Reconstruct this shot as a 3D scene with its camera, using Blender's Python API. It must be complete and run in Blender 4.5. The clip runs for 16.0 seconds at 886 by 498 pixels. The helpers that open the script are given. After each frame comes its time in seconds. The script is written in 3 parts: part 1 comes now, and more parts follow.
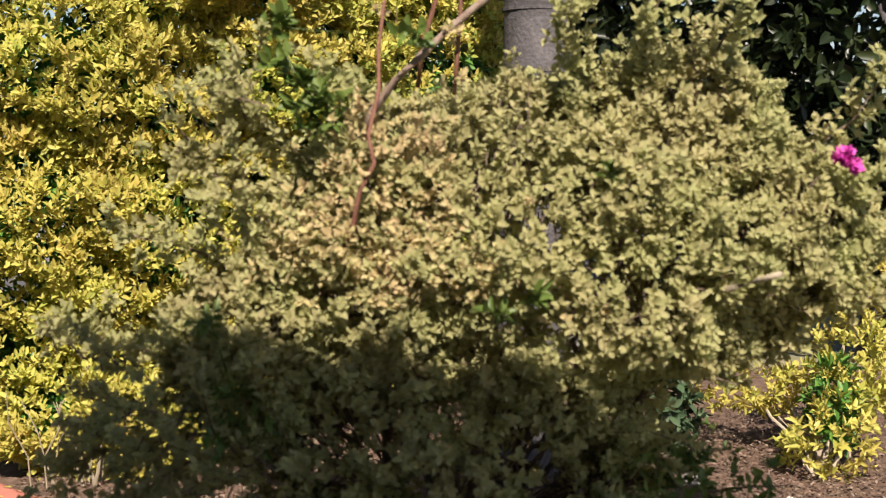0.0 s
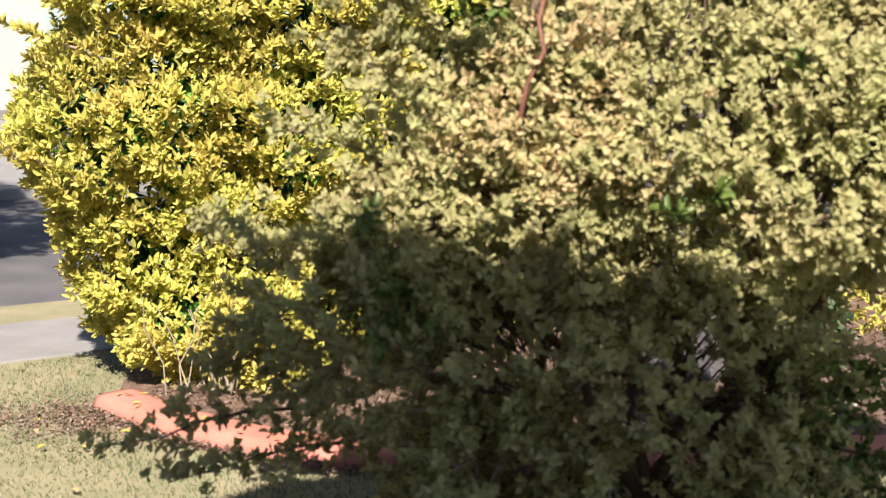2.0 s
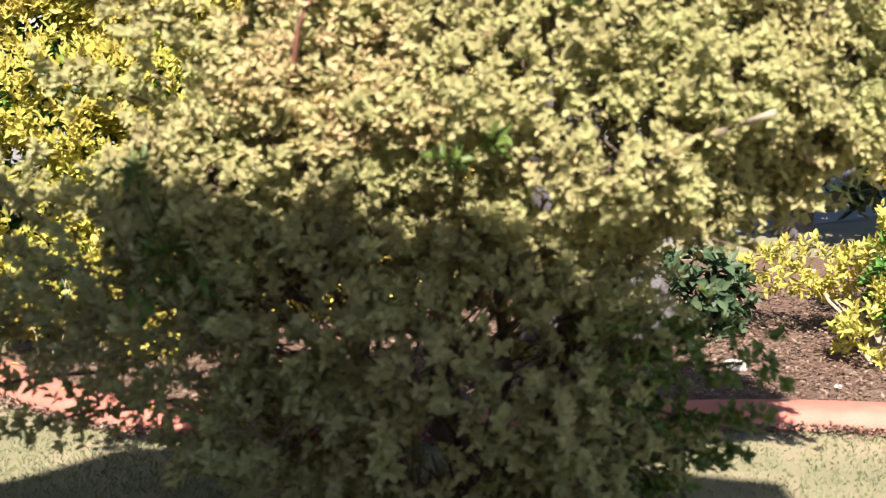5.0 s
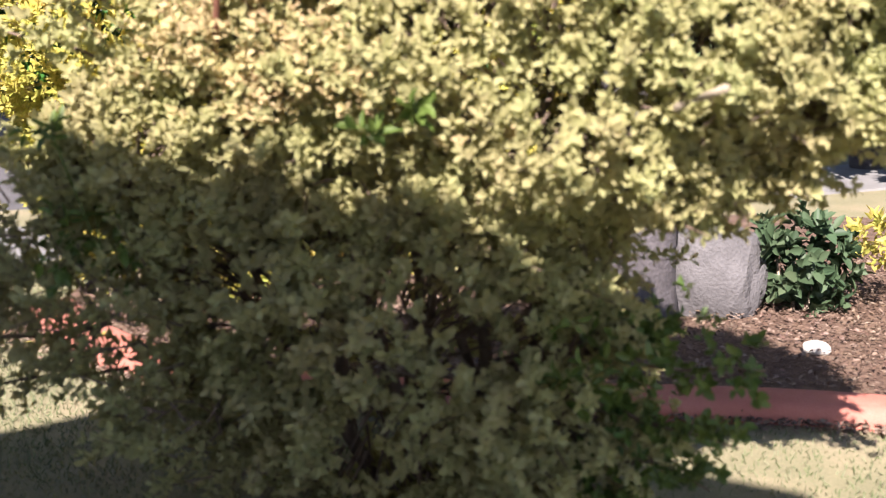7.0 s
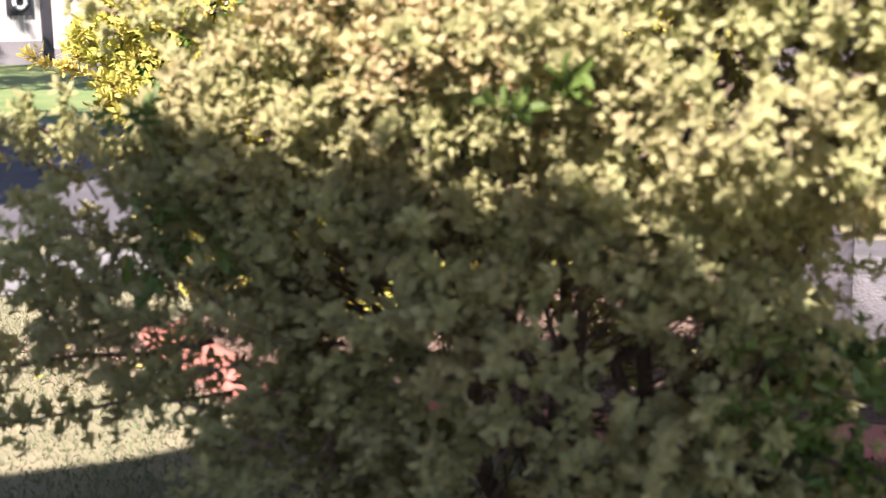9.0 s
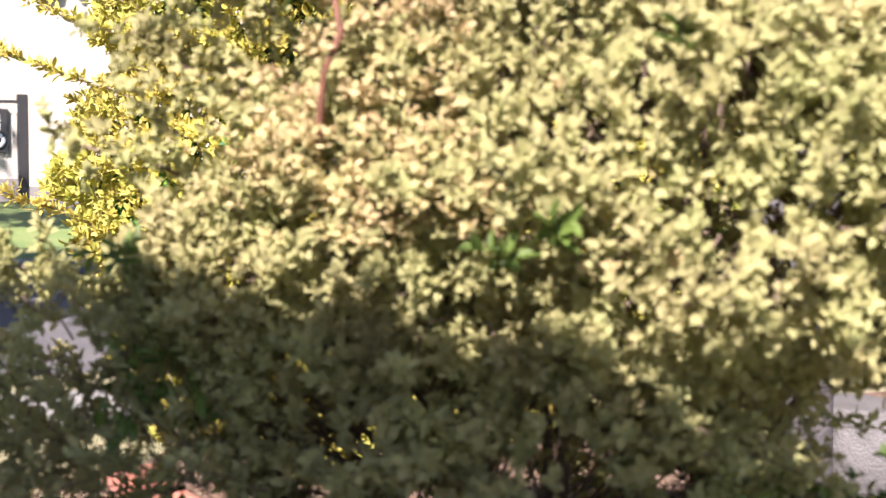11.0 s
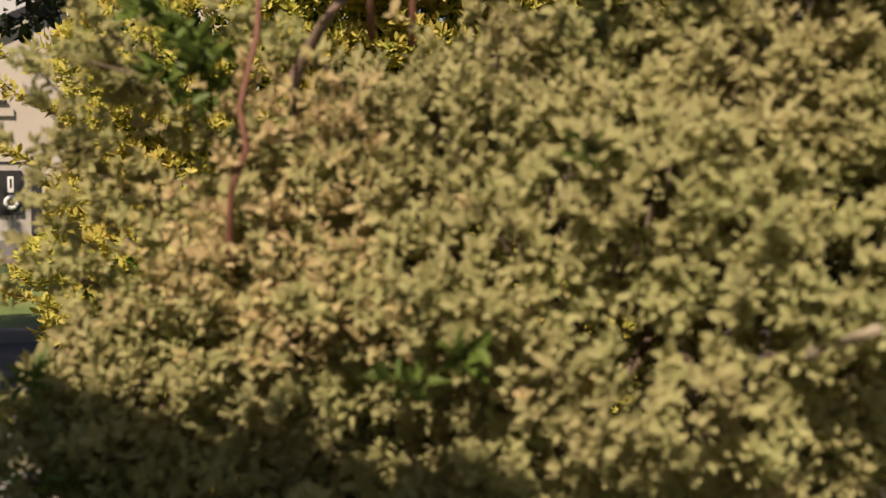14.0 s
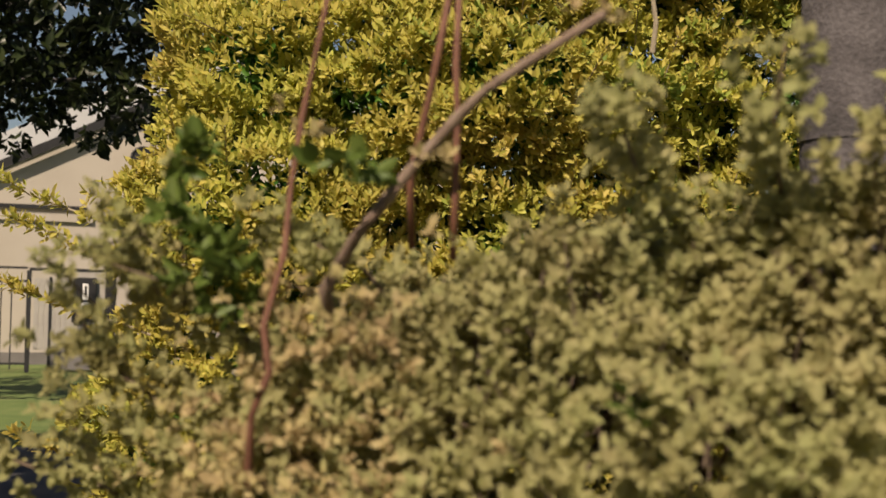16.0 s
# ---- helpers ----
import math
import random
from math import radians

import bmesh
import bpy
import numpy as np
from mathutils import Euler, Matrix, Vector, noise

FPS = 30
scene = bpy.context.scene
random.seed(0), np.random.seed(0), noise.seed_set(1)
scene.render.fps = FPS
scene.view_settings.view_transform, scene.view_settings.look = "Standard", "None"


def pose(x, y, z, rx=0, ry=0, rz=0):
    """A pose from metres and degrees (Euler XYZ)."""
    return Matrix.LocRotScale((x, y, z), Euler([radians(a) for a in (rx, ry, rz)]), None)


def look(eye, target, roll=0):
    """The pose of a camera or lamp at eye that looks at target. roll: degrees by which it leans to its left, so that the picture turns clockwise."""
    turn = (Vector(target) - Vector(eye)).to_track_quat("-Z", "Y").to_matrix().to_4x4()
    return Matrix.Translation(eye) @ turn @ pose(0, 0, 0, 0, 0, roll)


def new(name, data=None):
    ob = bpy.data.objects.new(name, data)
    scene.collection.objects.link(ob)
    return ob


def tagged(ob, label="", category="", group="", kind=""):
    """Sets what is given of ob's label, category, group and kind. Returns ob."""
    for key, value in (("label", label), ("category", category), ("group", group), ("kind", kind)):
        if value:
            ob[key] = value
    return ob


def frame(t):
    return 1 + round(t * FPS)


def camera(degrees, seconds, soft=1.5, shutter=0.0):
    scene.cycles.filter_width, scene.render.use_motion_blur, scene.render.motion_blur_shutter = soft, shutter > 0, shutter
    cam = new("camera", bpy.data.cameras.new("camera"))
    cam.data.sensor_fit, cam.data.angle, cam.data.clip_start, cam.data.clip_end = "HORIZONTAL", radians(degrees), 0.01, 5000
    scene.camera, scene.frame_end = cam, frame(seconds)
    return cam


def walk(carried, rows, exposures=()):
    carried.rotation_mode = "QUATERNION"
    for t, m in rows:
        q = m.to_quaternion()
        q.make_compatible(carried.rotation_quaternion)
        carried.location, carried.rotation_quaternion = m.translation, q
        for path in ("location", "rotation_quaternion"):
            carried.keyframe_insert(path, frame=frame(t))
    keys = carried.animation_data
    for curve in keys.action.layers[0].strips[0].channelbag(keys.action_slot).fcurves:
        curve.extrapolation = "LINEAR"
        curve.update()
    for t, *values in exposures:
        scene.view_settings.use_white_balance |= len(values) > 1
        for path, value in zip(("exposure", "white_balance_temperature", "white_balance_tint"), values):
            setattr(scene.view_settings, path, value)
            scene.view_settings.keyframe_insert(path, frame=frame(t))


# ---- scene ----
cam = camera(38.0, 16.0, soft=1.15, shutter=0.3)
cam.data.dof.use_dof, cam.data.dof.focus_distance, cam.data.dof.aperture_fstop = True, 5.8, 3.8
PATH = [
    (0, (1.786, -1.605, 1.352), (1.333, 0.337, 1.192), 0.3),
    (0.5, (1.746, -1.574, 1.357), (1.269, 0.362, 1.197), 0.3),
    (1, (1.675, -1.539, 1.348), (1.160, 0.386, 1.181), 0.3),
    (1.5, (1.626, -1.491, 1.316), (1.057, 0.415, 1.11), 0.2),
    (2, (1.590, -1.497, 1.257), (0.996, 0.393, 0.988), 0.5),
    (2.5, (1.591, -1.497, 1.251), (0.995, 0.388, 0.95), 0.6),
    (3, (1.598, -1.488, 1.254), (1.023, 0.408, 0.985), 0.6),
    (3.5, (1.623, -1.465, 1.266), (1.077, 0.446, 1.038), 0.6),
    (4, (1.649, -1.447, 1.197), (1.153, 0.481, 1.0), 0.8),
    (4.5, (1.784, -1.389, 1.12), (1.281, 0.530, 0.865), -0.3),
    (5, (2.071, -1.196, 1.186), (1.438, 0.677, 0.882), -0.3),
    (5.2, (2.231, -1.086, 1.237), (1.512, 0.750, 0.899), -0.3),
    (7.3, (2.511, -0.635, 1.257), (1.546, 1.062, 0.824), -0.1),
    (7.5, (2.476, -0.598, 1.264), (1.496, 1.089, 0.822), -0.2),
    (8, (2.403, -0.492, 1.228), (1.364, 1.162, 0.800), -0.4),
    (8.5, (2.337, -0.406, 1.107), (1.235, 1.225, 0.750), -0.4),
    (9, (2.279, -0.349, 1.111), (1.151, 1.263, 0.746), -0.8),
    (9.5, (2.252, -0.306, 1.114), (1.114, 1.308, 0.793), -0.9),
    (10, (2.244, -0.287, 1.128), (1.107, 1.337, 0.861), -1.1),
    (10.2, (2.239, -0.269, 1.108), (1.109, 1.365, 0.877), 0.0),
    (12.3, (2.276, -0.474, 1.114), (1.206, 1.213, 1.020), -0.4),
    (12.5, (2.318, -0.437, 1.127), (1.216, 1.229, 1.042), -0.5),
    (13, (2.321, -0.362, 1.172), (1.215, 1.302, 1.108), -0.7),
    (13.5, (2.327, -0.256, 1.203), (1.206, 1.399, 1.133), -1.1),
    (14, (2.334, -0.154, 1.220), (1.194, 1.486, 1.150), -0.5),
    (14.5, (2.320, -0.081, 1.241), (1.164, 1.549, 1.181), 0.5),
    (15, (2.305, -0.043, 1.305), (1.125, 1.572, 1.274), 1.4),
    (15.5, (2.296, -0.003, 1.382), (1.080, 1.585, 1.406), 0.9),
    (16, (2.286, 0.008, 1.408), (1.051, 1.579, 1.498), 1.0),
]
walk(cam, [(t, look(eye, target, roll)) for t, eye, target, roll in PATH],
     exposures=[(0, 1.14, 6470, 14), (1, 1.40, 6550, 14), (2, 1.66, 6200, 15), (5, 1.83, 6170, 16), (7.5, 1.96, 5960, 23), (9.5, 2.10, 5910, 25), (12.3, 1.73, 6600, 18), (13, 1.02, 7100, 17), (14, 0.56, 7350, 18), (15, 0.61, 7450, 16), (16, 0.33, 7400, 15)])


# ---- light ----
SUN_UP, SUN_ROUND = 44.0, 162.0        # elevation, and the bearing from +y that the sun stands at
world = bpy.data.worlds.new("sky")
scene.world = world
world.use_nodes = True
wn = world.node_tree.nodes
sky = wn.new("ShaderNodeTexSky")
sky.sky_type, sky.sun_disc = "NISHITA", False
sky.sun_elevation, sky.sun_rotation = radians(SUN_UP), radians(SUN_ROUND)
wn["Background"].inputs[1].default_value = 0.05
world.node_tree.links.new(sky.outputs[0], wn["Background"].inputs[0])

lamp = bpy.data.lights.new("sun", "SUN")
lamp.energy, lamp.angle, lamp.color = 5.0, radians(0.6), (1.0, 0.89, 0.74)
sun = new("sun", lamp)
sun_from = Vector((math.sin(radians(SUN_ROUND)) * math.cos(radians(SUN_UP)),
                   math.cos(radians(SUN_ROUND)) * math.cos(radians(SUN_UP)), math.sin(radians(SUN_UP))))
sun.matrix_world = look(sun_from * 30, (0, 0, 0))


# ---- materials ----
def material(name, colours, scale=20.0, rough=0.8, bump=0.2, grain=160.0, per="noise", metal=0.0, thin=0.0, spread=0.0, spec=0.4):
    """Two or more colours mixed by noise at two scales, or by the random value of each island or object."""
    m = bpy.data.materials.new(name)
    m.use_nodes = True
    n, l = m.node_tree.nodes, m.node_tree.links
    b = n["Principled BSDF"]
    b.inputs["Roughness"].default_value = rough
    b.inputs["Metallic"].default_value = metal
    b.inputs["Specular IOR Level"].default_value = spec
    co = n.new("ShaderNodeTexCoord")
    big = n.new("ShaderNodeTexNoise")
    big.inputs["Scale"].default_value, big.inputs["Detail"].default_value = scale, 6
    l.new(co.outputs["Object"], big.inputs["Vector"])
    fine = n.new("ShaderNodeTexNoise")
    fine.inputs["Scale"].default_value, fine.inputs["Detail"].default_value = grain, 3
    l.new(co.outputs["Object"], fine.inputs["Vector"])
    ramp = n.new("ShaderNodeValToRGB")
    ramp.color_ramp.elements.remove(ramp.color_ramp.elements[0])
    for k, c in enumerate(colours):
        at = k / max(1, len(colours) - 1)
        at = at if per != "noise" else 0.28 + 0.44 * at
        e = ramp.color_ramp.elements[0] if k == 0 else ramp.color_ramp.elements.new(at)
        e.position, e.color = at, (*c, 1)
    if per == "island":
        geo = n.new("ShaderNodeNewGeometry")
        l.new(geo.outputs["Random Per Island"], ramp.inputs[0])
    elif per == "object":
        info = n.new("ShaderNodeObjectInfo")
        l.new(info.outputs["Random"], ramp.inputs[0])
    else:
        mix = n.new("ShaderNodeMath")
        mix.operation = "MULTIPLY_ADD"
        mix.inputs[1].default_value = 0.35
        l.new(fine.outputs[0], mix.inputs[0])
        half = n.new("ShaderNodeMath")
        half.operation = "MULTIPLY_ADD"
        half.inputs[1].default_value, half.inputs[2].default_value = 0.65, 0.0
        l.new(big.outputs[0], half.inputs[0])
        l.new(half.outputs[0], mix.inputs[2])
        l.new(mix.outputs[0], ramp.inputs[0])
    colour = ramp.outputs[0]
    if per != "noise":
        hsv = n.new("ShaderNodeHueSaturation")
        val = n.new("ShaderNodeMapRange")
        val.inputs["To Min"].default_value, val.inputs["To Max"].default_value = 0.75, 1.25
        l.new(big.outputs[0], val.inputs[0])
        l.new(val.outputs[0], hsv.inputs["Value"])
        tone = n.new("ShaderNodeTexNoise")
        tone.inputs["Scale"].default_value, tone.inputs["Detail"].default_value = scale * .9, 3
        shift = n.new("ShaderNodeVectorMath")
        shift.inputs[1].default_value = (7.3, 2.1, 4.7)
        l.new(co.outputs["Object"], shift.inputs[0])
        l.new(shift.outputs[0], tone.inputs["Vector"])
        hue = n.new("ShaderNodeMapRange")
        hue.inputs["From Min"].default_value, hue.inputs["From Max"].default_value = .3, .7
        hue.inputs["To Min"].default_value, hue.inputs["To Max"].default_value = .482, .522
        l.new(tone.outputs[0], hue.inputs[0])
        l.new(hue.outputs[0], hsv.inputs["Hue"])
        l.new(colour, hsv.inputs["Color"])
        colour = hsv.outputs[0]
    l.new(colour, b.inputs["Base Color"])
    if bump:
        bp = n.new("ShaderNodeBump")
        bp.inputs["Strength"].default_value, bp.inputs["Distance"].default_value = bump, 0.01
        l.new(fine.outputs[0], bp.inputs["Height"])
        l.new(bp.outputs[0], b.inputs["Normal"])
    if thin:
        tr = n.new("ShaderNodeBsdfTranslucent")
        l.new(colour, tr.inputs[0])
        mx = n.new("ShaderNodeMixShader")
        mx.inputs[0].default_value = thin
        l.new(b.outputs[0], mx.inputs[1])
        l.new(tr.outputs[0], mx.inputs[2])
        l.new(mx.outputs[0], n["Material Output"].inputs[0])
    return m


M = dict(
    shrub_leaf=material("shrub_leaf", [(.324, .317, .143), (.401, .382, .182), (.427, .408, .201), (.362, .356, .162), (.454, .415, .214)], 6, .7, 0, per="island", thin=.5, spec=.12),
    young_leaf=material("young_leaf", [(.417, .329, .177), (.506, .405, .215), (.455, .405, .190), (.557, .455, .266)], 6, .7, 0, per="island", thin=.4, spec=.12),
    shrub_bark=material("shrub_bark", [(.09, .06, .045), (.2, .15, .11)], 30, .85, .5, 260),
    limb_bark=material("limb_bark", [(.15, .10, .075), (.23, .165, .13), (.32, .25, .2)], 30, .8, .5, 260),
    red_stem=material("red_stem", [(.10, .04, .028), (.22, .10, .065)], 30, .6, .3, 200),
    gold_leaf=material("gold_leaf", [(.290, .315, .064), (.493, .442, .100), (.581, .499, .133), (.416, .410, .082), (.632, .532, .169)], 3, .5, 0, per="island", thin=.42, spec=.2),
    lime_leaf=material("lime_leaf", [(0.191, 0.268, 0.051), (0.325, 0.376, 0.08), (0.383, 0.425, 0.106), (0.275, 0.349, 0.065), (0.417, 0.453, 0.135)], 3, .45, 0, per="island", thin=.42, spec=.25),
    green_leaf=material("green_leaf", [(.024, .084, .014), (.060, .156, .024), (.108, .228, .036)], 5, .4, 0, per="island", thin=.2),
    # near-black greens, used for the tree crowns
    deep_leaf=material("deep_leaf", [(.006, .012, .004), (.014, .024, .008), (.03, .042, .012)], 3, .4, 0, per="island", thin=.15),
    dull_leaf=material("dull_leaf", [(.035, .06, .03), (.055, .09, .045), (.085, .12, .065)], 5, .5, 0, per="island", thin=.2, spec=.2),
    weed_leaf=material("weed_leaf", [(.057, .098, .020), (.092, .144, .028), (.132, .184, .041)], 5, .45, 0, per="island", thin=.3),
    bract=material("bract", [(.440, .033, .297), (.605, .077, .440)], 20, .6, 0, per="island", thin=.3),
    hedge_wood=material("hedge_wood", [(.2, .16, .11), (.46, .4, .3)], 25, .85, .4, 200),
    dry_stem=material("dry_stem", [(.2, .165, .115), (.34, .29, .21)], 25, .85, .3, 200),
    dead_leaf=material("dead_leaf", [(.24, .1, .05), (.38, .2, .1), (.5, .38, .2)], 8, .8, 0, per="island"),
    grass_blade=material("grass_blade", [(.111, .141, .060), (.161, .192, .086), (.252, .252, .151), (.131, .167, .071), (.302, .282, .181)], 2, .7, 0, per="island", thin=.25),
    lawn=material("lawn", [(.121, .121, .066), (.181, .167, .096), (.262, .212, .137)], 3.5, .95, .5, 90),
    verge=material("verge", [(.062, .106, .028), (.112, .162, .045), (.179, .190, .073)], 2.5, .95, .5, 60),
    mulch=material("mulch", [(.050, .029, .021), (.108, .066, .045), (.198, .141, .099)], 22, .95, .8, 120),
    chip=material("chip", [(.045, .026, .018), (.091, .052, .035), (.141, .091, .064), (.223, .165, .128), (.066, .039, .029)], 9, .85, 0, per="island"),
    terracotta=material("terracotta", [(.310, .106, .076), (.374, .138, .101), (.431, .178, .138)], 9, .85, .25, 180),
    asphalt=material("asphalt", [(.045, .045, .05), (.075, .072, .075), (.1, .095, .095)], 3, .9, .4, 220),
    concrete=material("concrete", [(.138, .135, .132), (.172, .169, .164), (.218, .213, .207)], 4, .9, .25, 120),
    kerb_stone=material("kerb_stone", [(.1, .1, .1), (.17, .165, .16)], 6, .9, .3, 120),
    trunk=material("trunk", [(.028, .027, .028), (.073, .066, .070), (.133, .123, .129)], 7, .9, .6, 70),
    rock=material("rock", [(.060, .057, .058), (.093, .089, .091), (.128, .123, .126)], 7, .9, .6, 90),
    pale_stone=material("pale_stone", [(.408, .381, .340), (.510, .490, .456)], 20, .8, .3, 120),
    pale_stake=material("pale_stake", [(.24, .19, .14), (.36, .3, .23)], 20, .85, .3, 200),
    render_wall=material("render_wall", [(.375, .335, .290), (.424, .385, .335), (.453, .414, .364)], 1.2, .9, .15, 160),
    plinth=material("plinth", [(.12, .11, .11), (.2, .19, .19)], 3, .9, .2, 100),
    roof_sheet=material("roof_sheet", [(.42, .43, .45), (.52, .53, .55)], 2, .5, .1, 60),
    dark_trim=material("dark_trim", [(.018, .018, .020), (.030, .030, .033)], 12, .5, .1, 150),
    iron=material("iron", [(.03, .03, .034), (.055, .055, .06)], 30, .45, .1, 200, metal=.3),
    slat_paint=material("slat_paint", [(.32, .3, .28), (.42, .4, .37)], 10, .6, .1, 120),
    white_plastic=material("white_plastic", [(.74, .74, .73), (.82, .82, .81)], 10, .4, .05, 120),
    slab_brown=material("slab_brown", [(.14, .09, .06), (.2, .14, .1)], 2, .8, .1, 90),
)


# ---- building blocks ----
def mesh_of(bm, name):
    me = bpy.data.meshes.new(name)
    bm.to_mesh(me)
    bm.free()
    return me


def smooth(me, yes=True):
    me.polygons.foreach_set("use_smooth", [yes] * len(me.polygons))
    return me


def part(name, bm, mat, parent=None, label="", kind=""):
    """Links a bmesh or mesh as one object, under a thing or a part."""
    me = bm if isinstance(bm, bpy.types.Mesh) else mesh_of(bm, name)
    if not me.materials:
        me.materials.append(M[mat])
    ob = new(name, me)
    ob.parent = parent
    return tagged(ob, label, kind=kind)


def thing(name, label, category, group="", kind="", at=None):
    ob = new(name)
    ob.empty_display_size = 0.1
    if at is not None:
        ob.matrix_world = at
    return tagged(ob, label, category, group, kind)


def box(bm, x0, x1, y0, y1, z0, z1, m=None, bevel=0.0):
    """A box between the given bounds, turned by m."""
    made = bmesh.ops.create_cube(bm, size=1.0)["verts"]
    for v in made:
        v.co = Vector((x0 + (v.co.x + .5) * (x1 - x0), y0 + (v.co.y + .5) * (y1 - y0), z0 + (v.co.z + .5) * (z1 - z0)))
    if bevel:
        edges = list({e for v in made for e in v.link_edges})
        made = list({v for f in bmesh.ops.bevel(bm, geom=edges, offset=bevel, segments=2, affect="EDGES")["faces"] for v in f.verts} | {v for v in made if v.is_valid})
    if m is not None:
        bmesh.ops.transform(bm, matrix=m, verts=made)
    return bm


def boxed(*bounds, m=None, bevel=0.0):
    return box(bmesh.new(), *bounds, m=m, bevel=bevel)


def tube(bm, line, radii, sides=7):
    """A tapered tube along a line of points."""
    line = [Vector(p) for p in line]
    rings = []
    for k, p in enumerate(line):
        way = (line[min(k + 1, len(line) - 1)] - line[max(k - 1, 0)]).normalized()
        a = way.orthogonal().normalized()
        b = way.cross(a)
        r = radii[k] if isinstance(radii, (list, tuple)) else radii
        rings.append([bm.verts.new(p + r * (math.cos(2 * math.pi * i / sides) * a + math.sin(2 * math.pi * i / sides) * b)) for i in range(sides)])
    for low, high in zip(rings, rings[1:]):
        for i in range(sides):
            bm.faces.new((low[i], low[(i + 1) % sides], high[(i + 1) % sides], high[i]))
    bm.faces.new(rings[0][::-1])
    bm.faces.new(rings[-1])
    return bm


def wander(rng, a, b, steps, off):
    """A wavering line from a to b."""
    a, b = np.array(a, float), np.array(b, float)
    pts = [a + (b - a) * k / steps for k in range(steps + 1)]
    return [p + (rng.normal(0, off, 3) if 0 < k < steps else 0) for k, p in enumerate(pts)]


def unit(v):
    return v / np.maximum(np.linalg.norm(v, axis=-1, keepdims=True), 1e-9)


def leaves(name, base, way, up, length, width, fold=0.25, droop=0.12):
    """One mesh of folded leaves: rows of base points, directions and upper sides."""
    n = len(base)
    way = unit(way)
    side = unit(np.cross(way, up))
    top = np.cross(side, way)
    ln, wd = np.broadcast_to(length, n)[:, None], np.broadcast_to(width, n)[:, None]
    def at(u, v, h):
        return base + way * ln * u + side * wd * v + top * (wd * h - ln * droop * u * u)
    rows = np.stack([at(0, 0, 0), at(.38, -.46, fold), at(.74, -.36, fold * .8), at(1, 0, 0), at(.74, .36, fold * .8), at(.38, .46, fold)], 1)
    me = bpy.data.meshes.new(name)
    me.vertices.add(6 * n)
    me.vertices.foreach_set("co", rows.astype(np.float32).ravel())
    quads = (np.arange(n)[:, None, None] * 6 + np.array([[0, 3, 2, 1], [0, 5, 4, 3]])[None]).reshape(-1, 4)
    me.loops.add(quads.size)
    me.loops.foreach_set("vertex_index", quads.ravel().astype(np.int32))
    me.polygons.add(len(quads))
    me.polygons.foreach_set("loop_start", (np.arange(len(quads)) * 4).astype(np.int32))
    me.update(calc_edges=True)
    me.validate()
    return me


def rosettes(rng, place, axis, count, length, ratio, spread, jitter):
    """Leaf rows for little tufts: leaves fanned round each axis."""
    n = len(place)
    axis = unit(axis)
    a = unit(np.cross(axis, rng.normal(size=(n, 3))))
    b = np.cross(axis, a)
    turn = (np.arange(count)[None] * 2.399 + rng.uniform(0, 6.28, (n, 1)) + rng.normal(0, .3, (n, count)))[..., None]
    out = np.cos(turn) * a[:, None] + np.sin(turn) * b[:, None]
    lean = (spread * (0.45 + 0.75 * np.arange(count)[::-1] / count)[None] + rng.normal(0, .18, (n, count)))[..., None]
    way = np.cos(lean) * axis[:, None] + np.sin(lean) * out
    up = unit(axis[:, None] - 0.6 * out + rng.normal(0, .25, (n, count, 3)))
    base = place[:, None] + axis[:, None] * (np.arange(count)[None, :, None] / count * jitter) + rng.normal(0, jitter * .12, (n, count, 3))
    size = length * rng.uniform(.65, 1.25, (n, count))
    return base.reshape(-1, 3), way.reshape(-1, 3), up.reshape(-1, 3), size.ravel(), (size * ratio * rng.uniform(.8, 1.2, (n, count))).ravel()


def shell(rng, lumps, count, rough=0.12, keep=0.82, low=0.0, deep=0.25):
    """Points on and a little under the joint surface of ellipsoid lumps, with their outward directions."""
    lumps = np.array(lumps, float)
    area = np.array([(a * b) ** .8 + (b * c) ** .8 + (a * c) ** .8 for _, _, _, a, b, c in lumps])
    pts, outs = [], []
    while sum(map(len, pts)) < count:
        pick = rng.choice(len(lumps), 4 * count, p=area / area.sum())
        d = unit(rng.normal(size=(len(pick), 3)))
        c, r = lumps[pick, :3], lumps[pick, 3:]
        grow = 1 + rough * np.sin(d[:, :1] * 7 + c[:, :1] * 9) * np.cos(d[:, 2:] * 8 + c[:, 1:2] * 5) + rng.normal(0, .025, (len(pick), 1)) - deep * rng.random((len(pick), 1)) ** 2.5
        p = c + r * d * grow
        n = unit(d / r)
        inside = np.zeros(len(p))
        for k, lump in enumerate(lumps):
            q = np.linalg.norm((p - lump[:3]) / lump[3:], axis=1)
            inside = np.maximum(inside, np.where(pick == k, 0, 1 - q))
        good = (inside < 1 - keep) & (p[:, 2] > low)
        pts.append(p[good])
        outs.append(n[good])
    return np.concatenate(pts)[:count], np.concatenate(outs)[:count]


# leaves turn their upper sides towards the sun
LIGHT = np.array(sun_from)


# street frame: s along the street, d away from the garden
U, D = Vector((.60, .80, 0)), Vector((-.80, .60, 0))
STREET = Matrix(((U.x, D.x, 0, 0), (U.y, D.y, 0, 0), (0, 0, 1, 0), (0, 0, 0, 1)))


def street(s, d, z=0.0):
    return U * s + D * d + Vector((0, 0, z))


# the far side of the road runs at a small angle to the near side
FAR = pose(1.1, 1.4, 0, 0, 0, 7.5) @ pose(-1.1, -1.4, 0)


def far_street(s, d, z=0.0):
    return FAR @ street(s, d, z)


